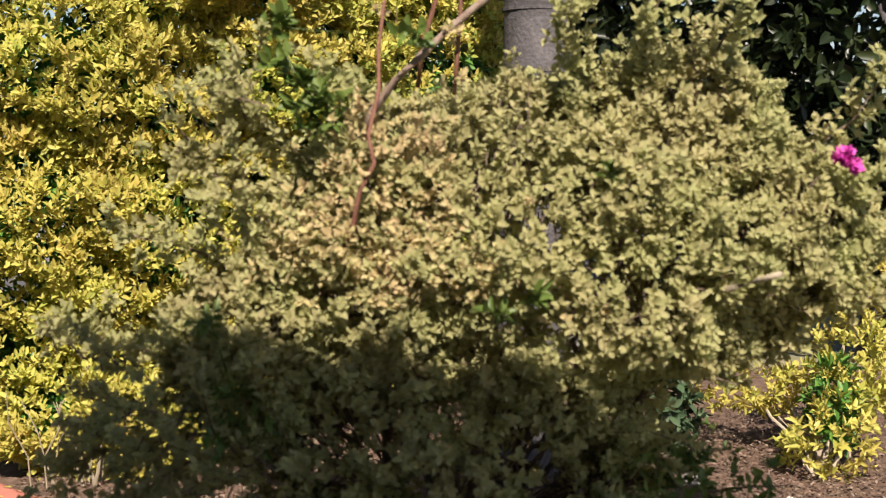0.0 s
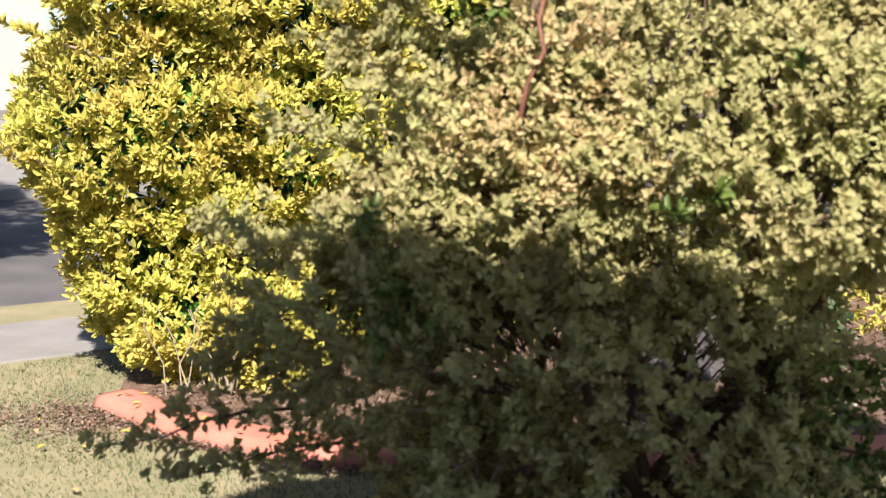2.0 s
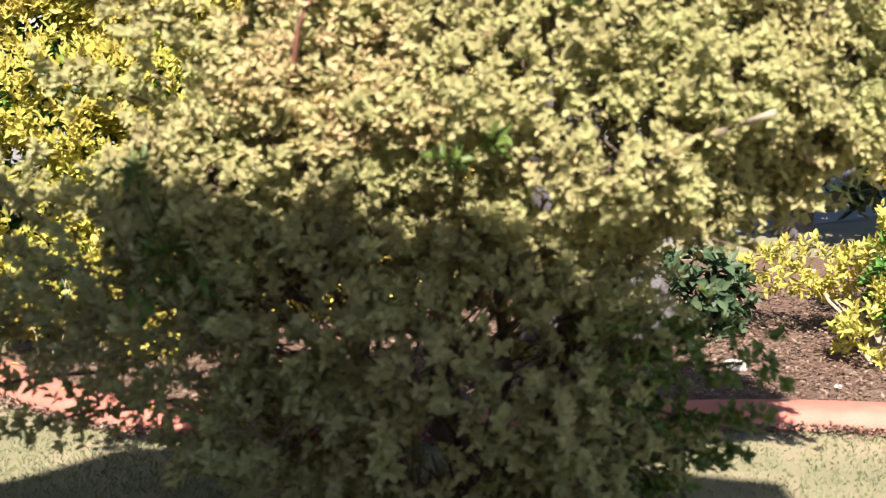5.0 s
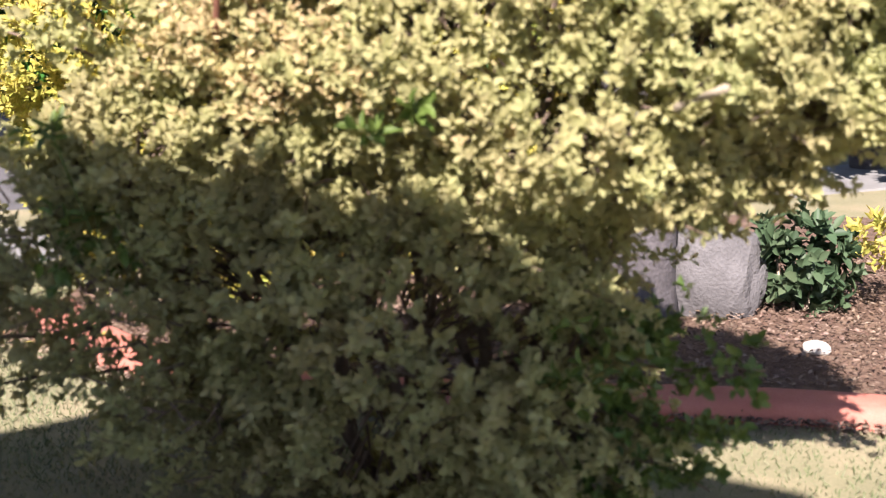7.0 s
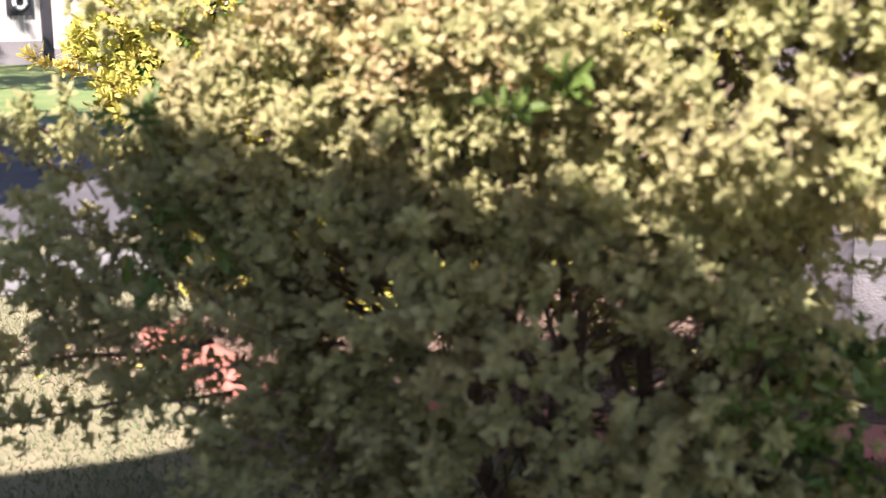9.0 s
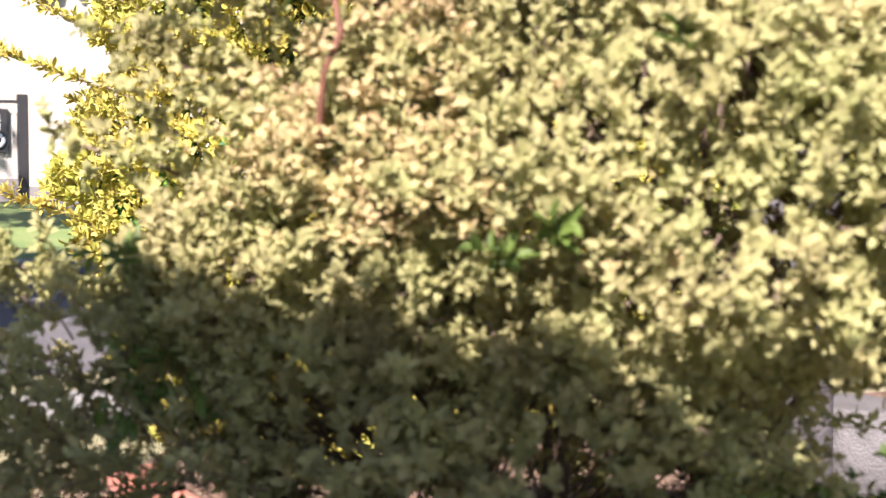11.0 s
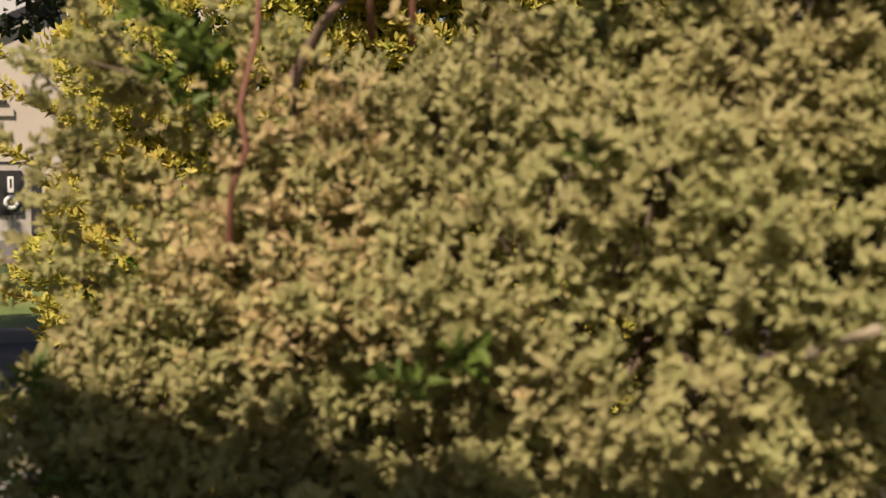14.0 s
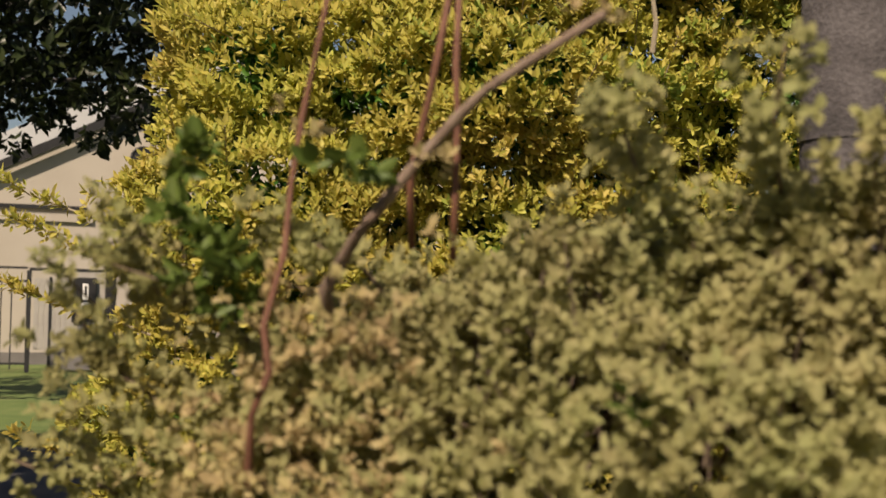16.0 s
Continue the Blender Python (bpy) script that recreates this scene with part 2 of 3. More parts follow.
# ---- ground ----
def grid_sheet(x0, x1, y0, y1, nx, ny, height, m=None):
    bm = bmesh.new()
    rows = [[bm.verts.new((x0 + (x1 - x0) * i / nx, y0 + (y1 - y0) * j / ny, 0)) for i in range(nx + 1)] for j in range(ny + 1)]
    for row in rows:
        for v in row:
            v.co.z = height(v.co.x, v.co.y)
    for a, b in zip(rows, rows[1:]):
        for i in range(nx):
            bm.faces.new((a[i], a[i + 1], b[i + 1], b[i]))
    if m is not None:
        bmesh.ops.transform(bm, matrix=m, verts=bm.verts)
    return bm


ground = part("ground", grid_sheet(-1500, 1500, -1500, 1500, 4, 4, lambda x, y: -0.03), "verge")
tagged(ground, "flat ground running out to the horizon", "ground", kind="structure")

lawn = part("lawn", grid_sheet(-9, 9, -9, 3.35, 60, 40, lambda x, y: 0.008 * noise.noise((x * 1.7, y * 1.7, 0)), STREET), "lawn")
tagged(lawn, "dry mown lawn with bare tan patches", "lawn", kind="structure")


def strip(name, label, category, s0, s1, profile, mat, deep=.3, near=street, far=None):
    """A long strip along the street, whose top follows a profile of (d, z)."""
    bm = bmesh.new()
    cols = 40
    lay = [near] + [far or near] * (len(profile) - 1)
    rows = [[bm.verts.new(at(s0 + (s1 - s0) * i / cols, d, z)) for i in range(cols + 1)] for at, (d, z) in zip(lay, profile)]
    low = [[bm.verts.new(at(s0 + (s1 - s0) * i / cols, d, z - deep)) for i in range(cols + 1)] for at, (d, z) in ((lay[0], profile[0]), (lay[-1], profile[-1]))]
    for a, b in zip(rows, rows[1:]):
        for i in range(cols):
            bm.faces.new((a[i], a[i + 1], b[i + 1], b[i]))
    for a, b in ((low[0], rows[0]), (rows[-1], low[1])):
        for i in range(cols):
            bm.faces.new((a[i], a[i + 1], b[i + 1], b[i]))
    return tagged(part(name, bm, mat), label, category, kind="structure")


# the far side lies a little higher than the garden
strip("pavement", "grey concrete footpath beside the lawn", "pavement", -40, 40, [(3.35, .0), (3.355, .012), (4.185, .012), (4.19, .0)], "concrete")
strip("near_verge", "narrow dry grass strip beside the road", "verge", -40, 40, [(4.19, .004), (4.72, .004), (4.77, -.01)], "lawn")
strip("road", "grey asphalt road with tree shade on it", "road", -60, 60, [(4.77, -.04), (6.5, .10), (8.36, .19)], "asphalt", far=far_street)
strip("far_kerb", "grey concrete kerb along the road", "kerb", -60, 60, [(8.36, .19), (8.4, .27), (8.42, .285), (8.55, .29)], "kerb_stone", near=far_street)
strip("far_verge", "green mown verge across the road", "verge", -60, 60, [(8.55, .28), (12, .36), (16.4, .43), (70, .6)], "verge", near=far_street)
strip("driveway", "grey concrete driveway crossing the far verge", "driveway", 3.95, 8.5, [(8.5, .30), (12, .372), (16.4, .442), (18.6, .47)], "concrete", near=far_street)

# bed of mulch behind the edging
EDGE = [(-1.0, 2.65), (-.74, 2.5), (-.345, 2.35), (.08, 2.30), (.6, 2.42), (1.2, 2.68), (1.7, 2.9), (2.1, 2.99), (2.7, 3.06), (3.6, 3.12), (4.8, 3.18)]


def smooth_line(pts, steps=6):
    out = []
    for k in range(len(pts) - 1):
        p0, p1, p2, p3 = (Vector(pts[min(max(k + j, 0), len(pts) - 1)]) for j in (-1, 0, 1, 2))
        for i in range(steps):
            t = i / steps
            out.append(.5 * ((2 * p1) + (p2 - p0) * t + (2 * p0 - 5 * p1 + 4 * p2 - p3) * t * t + (3 * p1 - p0 - 3 * p2 + p3) * t ** 3))
    return out + [Vector(pts[-1])]


EDGE_LINE = smooth_line(EDGE)


def edging():
    """Rounded concrete strip poured along the bed's front."""
    bm = bmesh.new()
    shape = [(-.095, -.03), (-.095, .03), (-.08, .055), (-.05, .064), (.05, .066), (.08, .058), (.095, .04), (.095, -.03)]
    rings = []
    for k, p in enumerate(EDGE_LINE):
        way = (EDGE_LINE[min(k + 1, len(EDGE_LINE) - 1)] - EDGE_LINE[max(k - 1, 0)]).normalized()
        side = Vector((-way.y, way.x))
        wob = .006 * noise.noise((k * .7, 3, 0))
        rings.append([bm.verts.new((p.x + side.x * u, p.y + side.y * u, z + wob)) for u, z in shape])
    for a, b in zip(rings, rings[1:]):
        for i in range(len(shape) - 1):
            bm.faces.new((a[i], b[i], b[i + 1], a[i + 1]))
    bm.faces.new(rings[0])
    bm.faces.new(rings[-1][::-1])
    return bm


garden_edging = part("garden_edging", smooth(mesh_of(edging(), "garden_edging")), "terracotta")
tagged(garden_edging, "terracotta-coloured concrete edging curving round the mulch bed", "garden edging")


def bed_sheet():
    bm = bmesh.new()
    low = [(p.x, p.y) for p in EDGE_LINE]
    rows = []
    for x, y in low:
        top = (x + .4, y + 3.4) if x > .3 else (x - .25 + .5 * (x + 1), y + .55 + (x + 1.0) * 2.2)
        rows.append([bm.verts.new((x + (top[0] - x) * j / 10, y + (top[1] - y) * j / 10, .045 + .012 * noise.noise((x * 6, j * 1.3, 0)))) for j in range(11)])
    for a, b in zip(rows, rows[1:]):
        for i in range(10):
            bm.faces.new((a[i], b[i], b[i + 1], a[i + 1]))
    return bm


bed = part("mulch_bed", smooth(mesh_of(bed_sheet(), "mulch_bed")), "mulch")
tagged(bed, "brown bark mulch bed behind the edging", "garden bed", kind="structure")


def in_bed(x, y):
    """Whether a place lies behind the edging's line."""
    xs, ys = [p.x for p in EDGE_LINE], [p.y for p in EDGE_LINE]
    return (y > np.interp(x, xs, ys) + .08) & (x > -.9)


def chips(rng, n):
    """Bark chips over the bed, and a thin line of litter in front of the edging."""
    x, y = rng.uniform(-.95, 3.4, n), rng.uniform(2.3, 5.0, n)
    ok = in_bed(x, y)
    x, y, z = x[ok], y[ok], np.full(ok.sum(), .055)
    xs, ys = [p.x for p in EDGE_LINE], [p.y for p in EDGE_LINE]
    lx = rng.uniform(-1.0, 3.2, n // 12)
    ly = np.interp(lx, xs, ys) - .10 - np.abs(rng.normal(0, .035, len(lx)))
    dx, dy = -.95 + .22 * rng.normal(size=n // 16), 2.42 + .13 * rng.normal(size=n // 16)
    clear = (dy < np.interp(dx, xs, ys) - .1) | (dx < -1.02)
    dx, dy = dx[clear], dy[clear]
    x, y, z = np.concatenate([x, lx, dx]), np.concatenate([y, ly, dy]), np.concatenate([z, np.full(len(lx) + len(dx), .012)])
    base = np.stack([x, y, z + rng.random(len(x)) * .018], 1)
    way = np.stack([rng.normal(size=len(x)), rng.normal(size=len(x)), rng.normal(0, .25, len(x))], 1)
    up = np.stack([rng.normal(0, .35, len(x)), rng.normal(0, .35, len(x)), np.ones(len(x))], 1)
    ln = rng.uniform(.006, .026, len(x))
    return leaves("mulch_chips", base, way, up, ln, ln * rng.uniform(.25, .6, len(x)), fold=.1, droop=0)


part("mulch_chips", chips(np.random.default_rng(3), 52000), "chip", bed, "loose chips of brown bark", "stuff")


def blades(rng, n):
    """Short blades over the near lawn."""
    x, y = rng.uniform(-3.4, 3.4, n), rng.uniform(.85, 3.9, n)
    d = -.80 * x + .60 * y
    xs, ys = [p.x for p in EDGE_LINE], [p.y for p in EDGE_LINE]
    front = (y < np.interp(x, xs, ys) - .1) | (x < -1.02)
    patch = np.sin(x * 2.3 + 1.2 * np.sin(y * 3.1)) * np.sin(y * 2.9 + x) + .5 * np.sin(x * 9 + y * 7)
    bare = np.exp(-(((x + .95) / .28) ** 2 + ((y - 2.3) / .16) ** 2)) + np.exp(-(((x + 1.1) / .4) ** 2 + ((y - 1.85) / .07) ** 2))
    ok = front & (d < 3.3) & (rng.random(n) < .66 + .32 * patch - .75 * bare)
    x, y = x[ok], y[ok]
    base = np.stack([x, y, np.full(len(x), -.004)], 1)
    way = np.stack([rng.normal(0, .55, len(x)), rng.normal(0, .55, len(x)), np.ones(len(x))], 1)
    up = rng.normal(size=(len(x), 3))
    ln = rng.uniform(.010, .028, len(x))
    return leaves("grass", base, way, up, ln, .0034, fold=.2, droop=.35)


grass = part("grass", blades(np.random.default_rng(5), 110000), "grass_blade")
tagged(grass, "short dry green and straw-coloured grass blades", "grass", kind="stuff")


# ---- the shrub in the lawn ----
SHRUB = [(1.22, 1.81, 1.06, .68, .39, .42), (.88, 1.68, 1.02, .33, .30, .34), (1.66, 1.93, 1.12, .40, .31, .31),
         (1.06, 1.86, 1.24, .42, .28, .22), (1.00, 1.74, .46, .50, .34, .42), (.82, 1.62, .58, .29, .26, .34),
         (1.41, 1.75, .36, .19, .16, .24), (1.90, 1.94, 1.10, .20, .22, .23), (1.48, 1.88, 1.30, .26, .20, .18),
         (1.62, 1.88, 1.40, .22, .17, .18), (.56, 1.42, .84, .18, .15, .16)]
# open sprays that leave the dense crown
OPEN = [(.44, 1.26, .72, .18, .16, .14), (.44, 1.26, .86, .16, .14, .1), (.70, 1.26, .50, .13, .13, .18),
        (.80, 1.32, .30, .14, .12, .14), (.54, 1.20, .56, .10, .10, .12), (.38, 1.18, .78, .15, .12, .10),
        (.44, 1.16, .64, .11, .10, .08), (.26, 1.24, .88, .13, .11, .06),
        (.52, 1.34, 1.40, .16, .13, .10), (.56, 1.38, 1.20, .14, .13, .10), (.60, 1.36, 1.50, .10, .10, .06)]


def shrub():
    rng = np.random.default_rng(11)
    root = thing("bougainvillea_shrub", "dense olive-green bougainvillea shrub growing in the lawn", "shrub", at=pose(1.1, 1.85, 0))
    inv = np.array([1.1, 1.85, 0])
    # stems from the base into the crown
    for k in range(9):
        end = np.array([.45 + 1.4 * (k + .5) / 9, 1.72 + .3 * rng.random(), .75 + .45 * rng.random()])
        foot = np.array([1.1 + .12 * rng.normal(), 1.85 + .08 * rng.normal(), -.02])
        line = wander(rng, foot, end, 6, .035) - inv
        part("stem", smooth(mesh_of(tube(bmesh.new(), line, [.022 - .0026 * i for i in range(7)]), "stem")), "shrub_bark", root)
    # thin twigs all through
    bm = bmesh.new()
    p, n = shell(rng, SHRUB, 900, .12, .84, .08, .4)
    for a, o in zip(p, n):
        mid = a - o * rng.uniform(.1, .25) - np.array([0, 0, .06])
        tube(bm, wander(rng, mid - inv, a + o * .04 - inv, 2, .012), [.004, .003, .0015], 4)
    part("twig_mass", bm, "shrub_bark", root, "thin grey-brown twigs", "stuff")
    # leafy shoots all over the shell: steep fingers on the crown, flat open sprays on the shaded skirt
    def holes(q):
        return np.sin(q[:, 0] * 17 + 1.3 * np.sin(q[:, 2] * 9)) + np.sin(q[:, 2] * 21 + 2 * np.sin(q[:, 0] * 7) + 1) + .6 * np.sin(q[:, 0] * 41 + q[:, 2] * 33)
    sp, so = shell(rng, SHRUB, 6000, .15, .80, .05, .11)
    keep = np.where(sp[:, 2] > .74, holes(sp) < 1.75, (holes(sp) < .6) & (rng.random(len(sp)) < .58))
    sp, so = sp[keep], so[keep]
    op, oo = shell(rng, OPEN, 175, .2, .5, .10, .6)
    sp, so = np.concatenate([sp, op]), np.concatenate([so, unit(oo + np.array([-.8, -.6, .1]))])
    places, ways = [], []
    bm = bmesh.new()
    for k, (a, o) in enumerate(zip(sp, so)):
        high = a[2] > .74
        o = unit(o * np.array([1, 1, .7]) + np.array([.08, 0, .5 if high else .12]) + rng.normal(0, .38, 3))
        far = rng.uniform(.02, .065) if high else rng.uniform(.05, .17)
        if k % 9 == 0:
            far *= 1.8
        if k % 3 == 0 or not high:
            tube(bm, [a - o * .07 - inv, a + o * far - np.array([0, 0, .4 * far * far]) - inv], [.0026, .0012], 4)
        for r in np.arange(-.015, far, .0105):
            places.append(a + o * r + rng.normal(0, .006, 3) - np.array([0, 0, .4 * r * r]))
            ways.append(o + LIGHT * (.6 if high else .35) + rng.normal(0, .33, 3))
    part("spray_twig", bm, "shrub_bark", root, "thin grey-brown twigs in the sprays", "stuff")
    crown = leaves("crown", *rosettes(rng, np.array(places) - inv, np.array(ways), 4, .024, .56, 1.12, .010), .12, .16)
    part("crown", crown, "shrub_leaf", root, "small rounded olive-green leaves in tufts", "stuff")
    # sparser leaves on the older wood inside
    ip, io = shell(rng, SHRUB, 5200, .1, .55, .05, .62)
    inside = (ip[:, 2] > .66) | (rng.random(len(ip)) < .08)
    ip, io = ip[inside], io[inside]
    part("inner_leaves", leaves("inner_leaves", *rosettes(rng, ip - inv, io + rng.normal(0, .6, ip.shape), 5, .025, .56, 1.2, .016), .1, .1), "shrub_leaf", root, "", "stuff")
    # tan young growth round the bare shoots
    young = np.concatenate([np.array(c) + rng.normal(0, 1, (k, 3)) * np.array([w, .03, h]) for c, w, h, k in (
        ((.80, 1.36, 1.12), .09, .05, 90), ((.92, 1.38, 1.02), .07, .03, 70), ((1.02, 1.40, 1.06), .11, .04, 110), ((.98, 1.42, 1.2), .12, .05, 60), ((.86, 1.40, 1.30), .05, .07, 40), ((1.0, 1.44, 1.36), .05, .05, 40), ((1.38, 1.5, .98), .06, .04, 30),
        ((.79, 1.42, 1.376), .008, .012, 4), ((.98, 1.47, 1.293), .007, .008, 3), ((.885, 1.37, 1.42), .008, .02, 4), ((.92, 1.39, 1.66), .006, .03, 4), ((1.37, 1.5, 1.81), .015, .01, 5), ((1.07, 1.55, 1.66), .006, .05, 5))])
    part("young_growth", leaves("young_growth", *rosettes(rng, young - inv, LIGHT + rng.normal(0, .45, young.shape), 6, .022, .6, 1.15, .018)), "young_leaf", root, "tan-pink young leaves", "stuff")
    # long branches that leave the crown
    arms = [((.45, 1.45, .46), (-.10, 1.12, .36), .20), ((.46, 1.48, .6), (.10, 1.2, .56), .2), ((.5, 1.5, .8), (.12, 1.22, .90), .2),
            ((.5, 1.45, .36), (.10, 1.10, .30), .2), ((1.5, 1.76, .46), (1.90, 1.70, .50), .1), ((1.5, 1.75, .36), (1.86, 1.68, .34), .1),
            ((1.48, 1.74, .28), (1.80, 1.69, .24), .1), ((1.42, 1.72, .2), (1.70, 1.68, .15), .1), ((1.46, 1.72, .52), (1.74, 1.70, .58), .1),
            ((1.85, 1.9, 1.2), (2.15, 1.78, 1.60), .2), ((1.5, 1.85, 1.5), (1.6, 1.6, 1.76), .1), ((1.65, 1.9, 1.45), (1.78, 1.65, 1.72), .1),
            ((1.95, 1.95, .98), (2.2, 1.8, .96), .1), ((.55, 1.55, 1.03), (.28, 1.3, 1.14), .1), ((.6, 1.55, 1.2), (.42, 1.35, 1.34), .1),
            ((.7, 1.6, 1.3), (.5, 1.38, 1.50), .1), ((1.35, 1.8, 1.5), (1.38, 1.55, 1.70), .1), ((.9, 1.75, 1.4), (.72, 1.5, 1.56), .1), ((1.9, 1.95, 1.1), (2.12, 1.75, 1.3), .1)]
    for a, b, sag in arms:
        line = wander(rng, a, b, 5, .015)
        arm = part("branch", smooth(mesh_of(tube(bmesh.new(), [q - inv for q in line], [.007, .006, .005, .004, .003, .002], 5), "branch")), "shrub_bark", root)
        # low right sprays are greener, with a dark leaf colour that deepens the skirt's shade
        low_right = a[0] > 1.4 and a[2] < .6
        many = 8 if low_right else 14
        tuft = np.concatenate([line[i] + (line[i + 1] - line[i]) * rng.random((many, 1)) + rng.normal(0, .028, (many, 3)) for i in range(5)])
        ax = unit(np.array(b) - np.array(a)) * .4 + LIGHT * .7 + rng.normal(0, .4, tuft.shape)
        part("leaf_spray", leaves("leaf_spray", *rosettes(rng, tuft - inv, ax, 6, .027, .62, 1.2, .018)), "weed_leaf" if low_right else "shrub_leaf", arm, "greener leaves, coloured dark to deepen the skirt's shade" if low_right else "", "stuff")
    # bare red shoots and a pruned grey limb at the top
    for line, r, mat, label in (
            ([(.83, 1.39, 1.06), (.88, 1.34, 1.17), (.90, 1.325, 1.247), (.935, 1.325, 1.31), (.92, 1.325, 1.376), (.94, 1.345, 1.484), (.935, 1.36, 1.584), (.945, 1.37, 1.686), (.96, 1.38, 1.778), (.995, 1.39, 1.95)], .006, "red_stem", "bare reddish shoot"),
            ([(.97, 1.60, 1.50), (.99, 1.57, 1.61), (1.035, 1.56, 1.74), (1.05, 1.56, 1.80), (1.085, 1.56, 1.96)], .006, "red_stem", "bare reddish shoot"),
            ([(1.07, 1.58, 1.48), (1.08, 1.57, 1.58), (1.09, 1.56, 1.7), (1.085, 1.56, 1.78), (1.10, 1.55, 1.96)], .0055, "red_stem", "bare reddish shoot"),
            ([(.84, 1.56, 1.36), (.875, 1.5, 1.43), (.94, 1.5, 1.515), (1.0, 1.5, 1.57), (1.06, 1.5, 1.625), (1.14, 1.5, 1.69), (1.19, 1.5, 1.725), (1.27, 1.5, 1.76), (1.385, 1.5, 1.81)], .0105, "limb_bark", "pruned pinkish-brown limb"),
            ([(1.70, 1.66, .98), (1.765, 1.52, 1.018), (1.82, 1.48, 1.04), (1.875, 1.44, 1.062)], .0075, "hedge_wood", "pale cut twig end")):
        bm = tube(bmesh.new(), [Vector(q) - Vector(inv) for q in line], [r * (1 - .05 * i) * (1 + .18 * (i % 2)) for i in range(len(line))], 8)
        part("bare_shoot", smooth(mesh_of(bm, "bare_shoot")), mat, root, label)
    # one magenta flower spray
    arm = part("flower_branch", tube(bmesh.new(), [Vector(q) - Vector(inv) for q in ((1.8, 1.9, 1.12), (1.9, 1.78, 1.2), (1.97, 1.74, 1.28))], [.006, .004, .003], 5), "shrub_bark", root)
    q = np.array([2.03, 1.70, 1.318]) + rng.normal(0, 1, (14, 3)) * np.array([.012, .01, .02]) + np.array([[.0, 0, .0]])
    for f in q[:11]:
        part("flower", leaves("flower", *rosettes(rng, (f - inv)[None], np.array([[.2, -.5, .5]]) + rng.normal(0, .4, (1, 3)), 5, .027, .75, .9, .012)), "bract", arm, "magenta papery bracts")
    # the nearest tufts, one by one
    kinds = [leaves("leaf_tuft", *rosettes(rng, np.zeros((1, 3)), np.array([[0, 0, 1.0]]), 8, .029, .62, 1.2, .02)) for _ in range(6)]
    np_, no = shell(rng, SHRUB, 3000, .16, .84, .06, .02)
    front = np.argsort(np_[:, 1] - .25 * np_[:, 0])[:300]
    for k, i in enumerate(front):
        ob = part("leaf_tuft", kinds[k % 6], "shrub_leaf", root)
        ax = Vector(unit(no[i] * .5 + LIGHT * .8 + rng.normal(0, .3, 3)))
        ob.matrix_local = Matrix.Translation(Vector(np_[i] - inv)) @ ax.to_track_quat("Z", "Y").to_matrix().to_4x4() @ pose(0, 0, 0, 0, 0, rng.uniform(0, 360))
    return root


shrub()


def weed(label, tufts, length, seed):
    """Soft green climber leaves among the shrub's twigs."""
    rng = np.random.default_rng(seed)
    at = np.array(tufts[0][:3])
    root = thing("climbing_weed", label, "weed", at=Matrix.Translation(at))
    bm = tube(bmesh.new(), [Vector(t[:3]) - Vector(at) for t in tufts] + [Vector((.0, .1, -.03))], .002, 5) if len(tufts) > 1 else tube(bmesh.new(), [(0, 0, 0), (.0, .1, -.1)], .003, 5)
    part("vine", bm, "weed_leaf", root)
    kinds = [leaves("leaf_tuft", *rosettes(rng, np.zeros((1, 3)), np.array([[0, 0, 1.0]]), 4, length, .5, 1.1, .02)) for _ in range(3)]
    k = 0
    for x, y, z, r, n in tufts:
        for q in np.array([x, y, z]) - at + rng.normal(0, r, (n, 3)):
            ob = part("leaf_tuft", kinds[k % 3], "weed_leaf", root)
            ax = Vector(rng.normal(0, .6, 3) + np.array([0, -.4, .5]))
            ob.matrix_local = Matrix.Translation(Vector(q)) @ ax.to_track_quat("Z", "Y").to_matrix().to_4x4()
            k += 1


weed("soft green climber hanging in the shrub's upper twigs", [(.78, 1.38, 1.47, .032, 22), (.72, 1.38, 1.52, .03, 9), (.66, 1.40, 1.64, .022, 8), (1.0, 1.42, 1.61, .022, 6), (.79, 1.38, 1.38, .025, 8)], .044, 21)
weed("broad green leaf sprig among olive shrub leaves", [(1.31, 1.36, 1.0, .012, 4), (1.22, 1.36, .95, .012, 3)], .048, 22)
weed("small dark green leaf sprig in the shrub", [(1.49, 1.43, 1.27, .012, 4)], .045, 23)
weed("dark green climber low on the shrub", [(.58, 1.18, .94, .02, 8), (.62, 1.23, .74, .045, 16), (.63, 1.25, .66, .045, 16)], .036, 24)
weed("green weed leaves low beside the shrub", [(1.60, 1.60, .50, .04, 12), (1.53, 1.56, .44, .03, 8)], .04, 25)


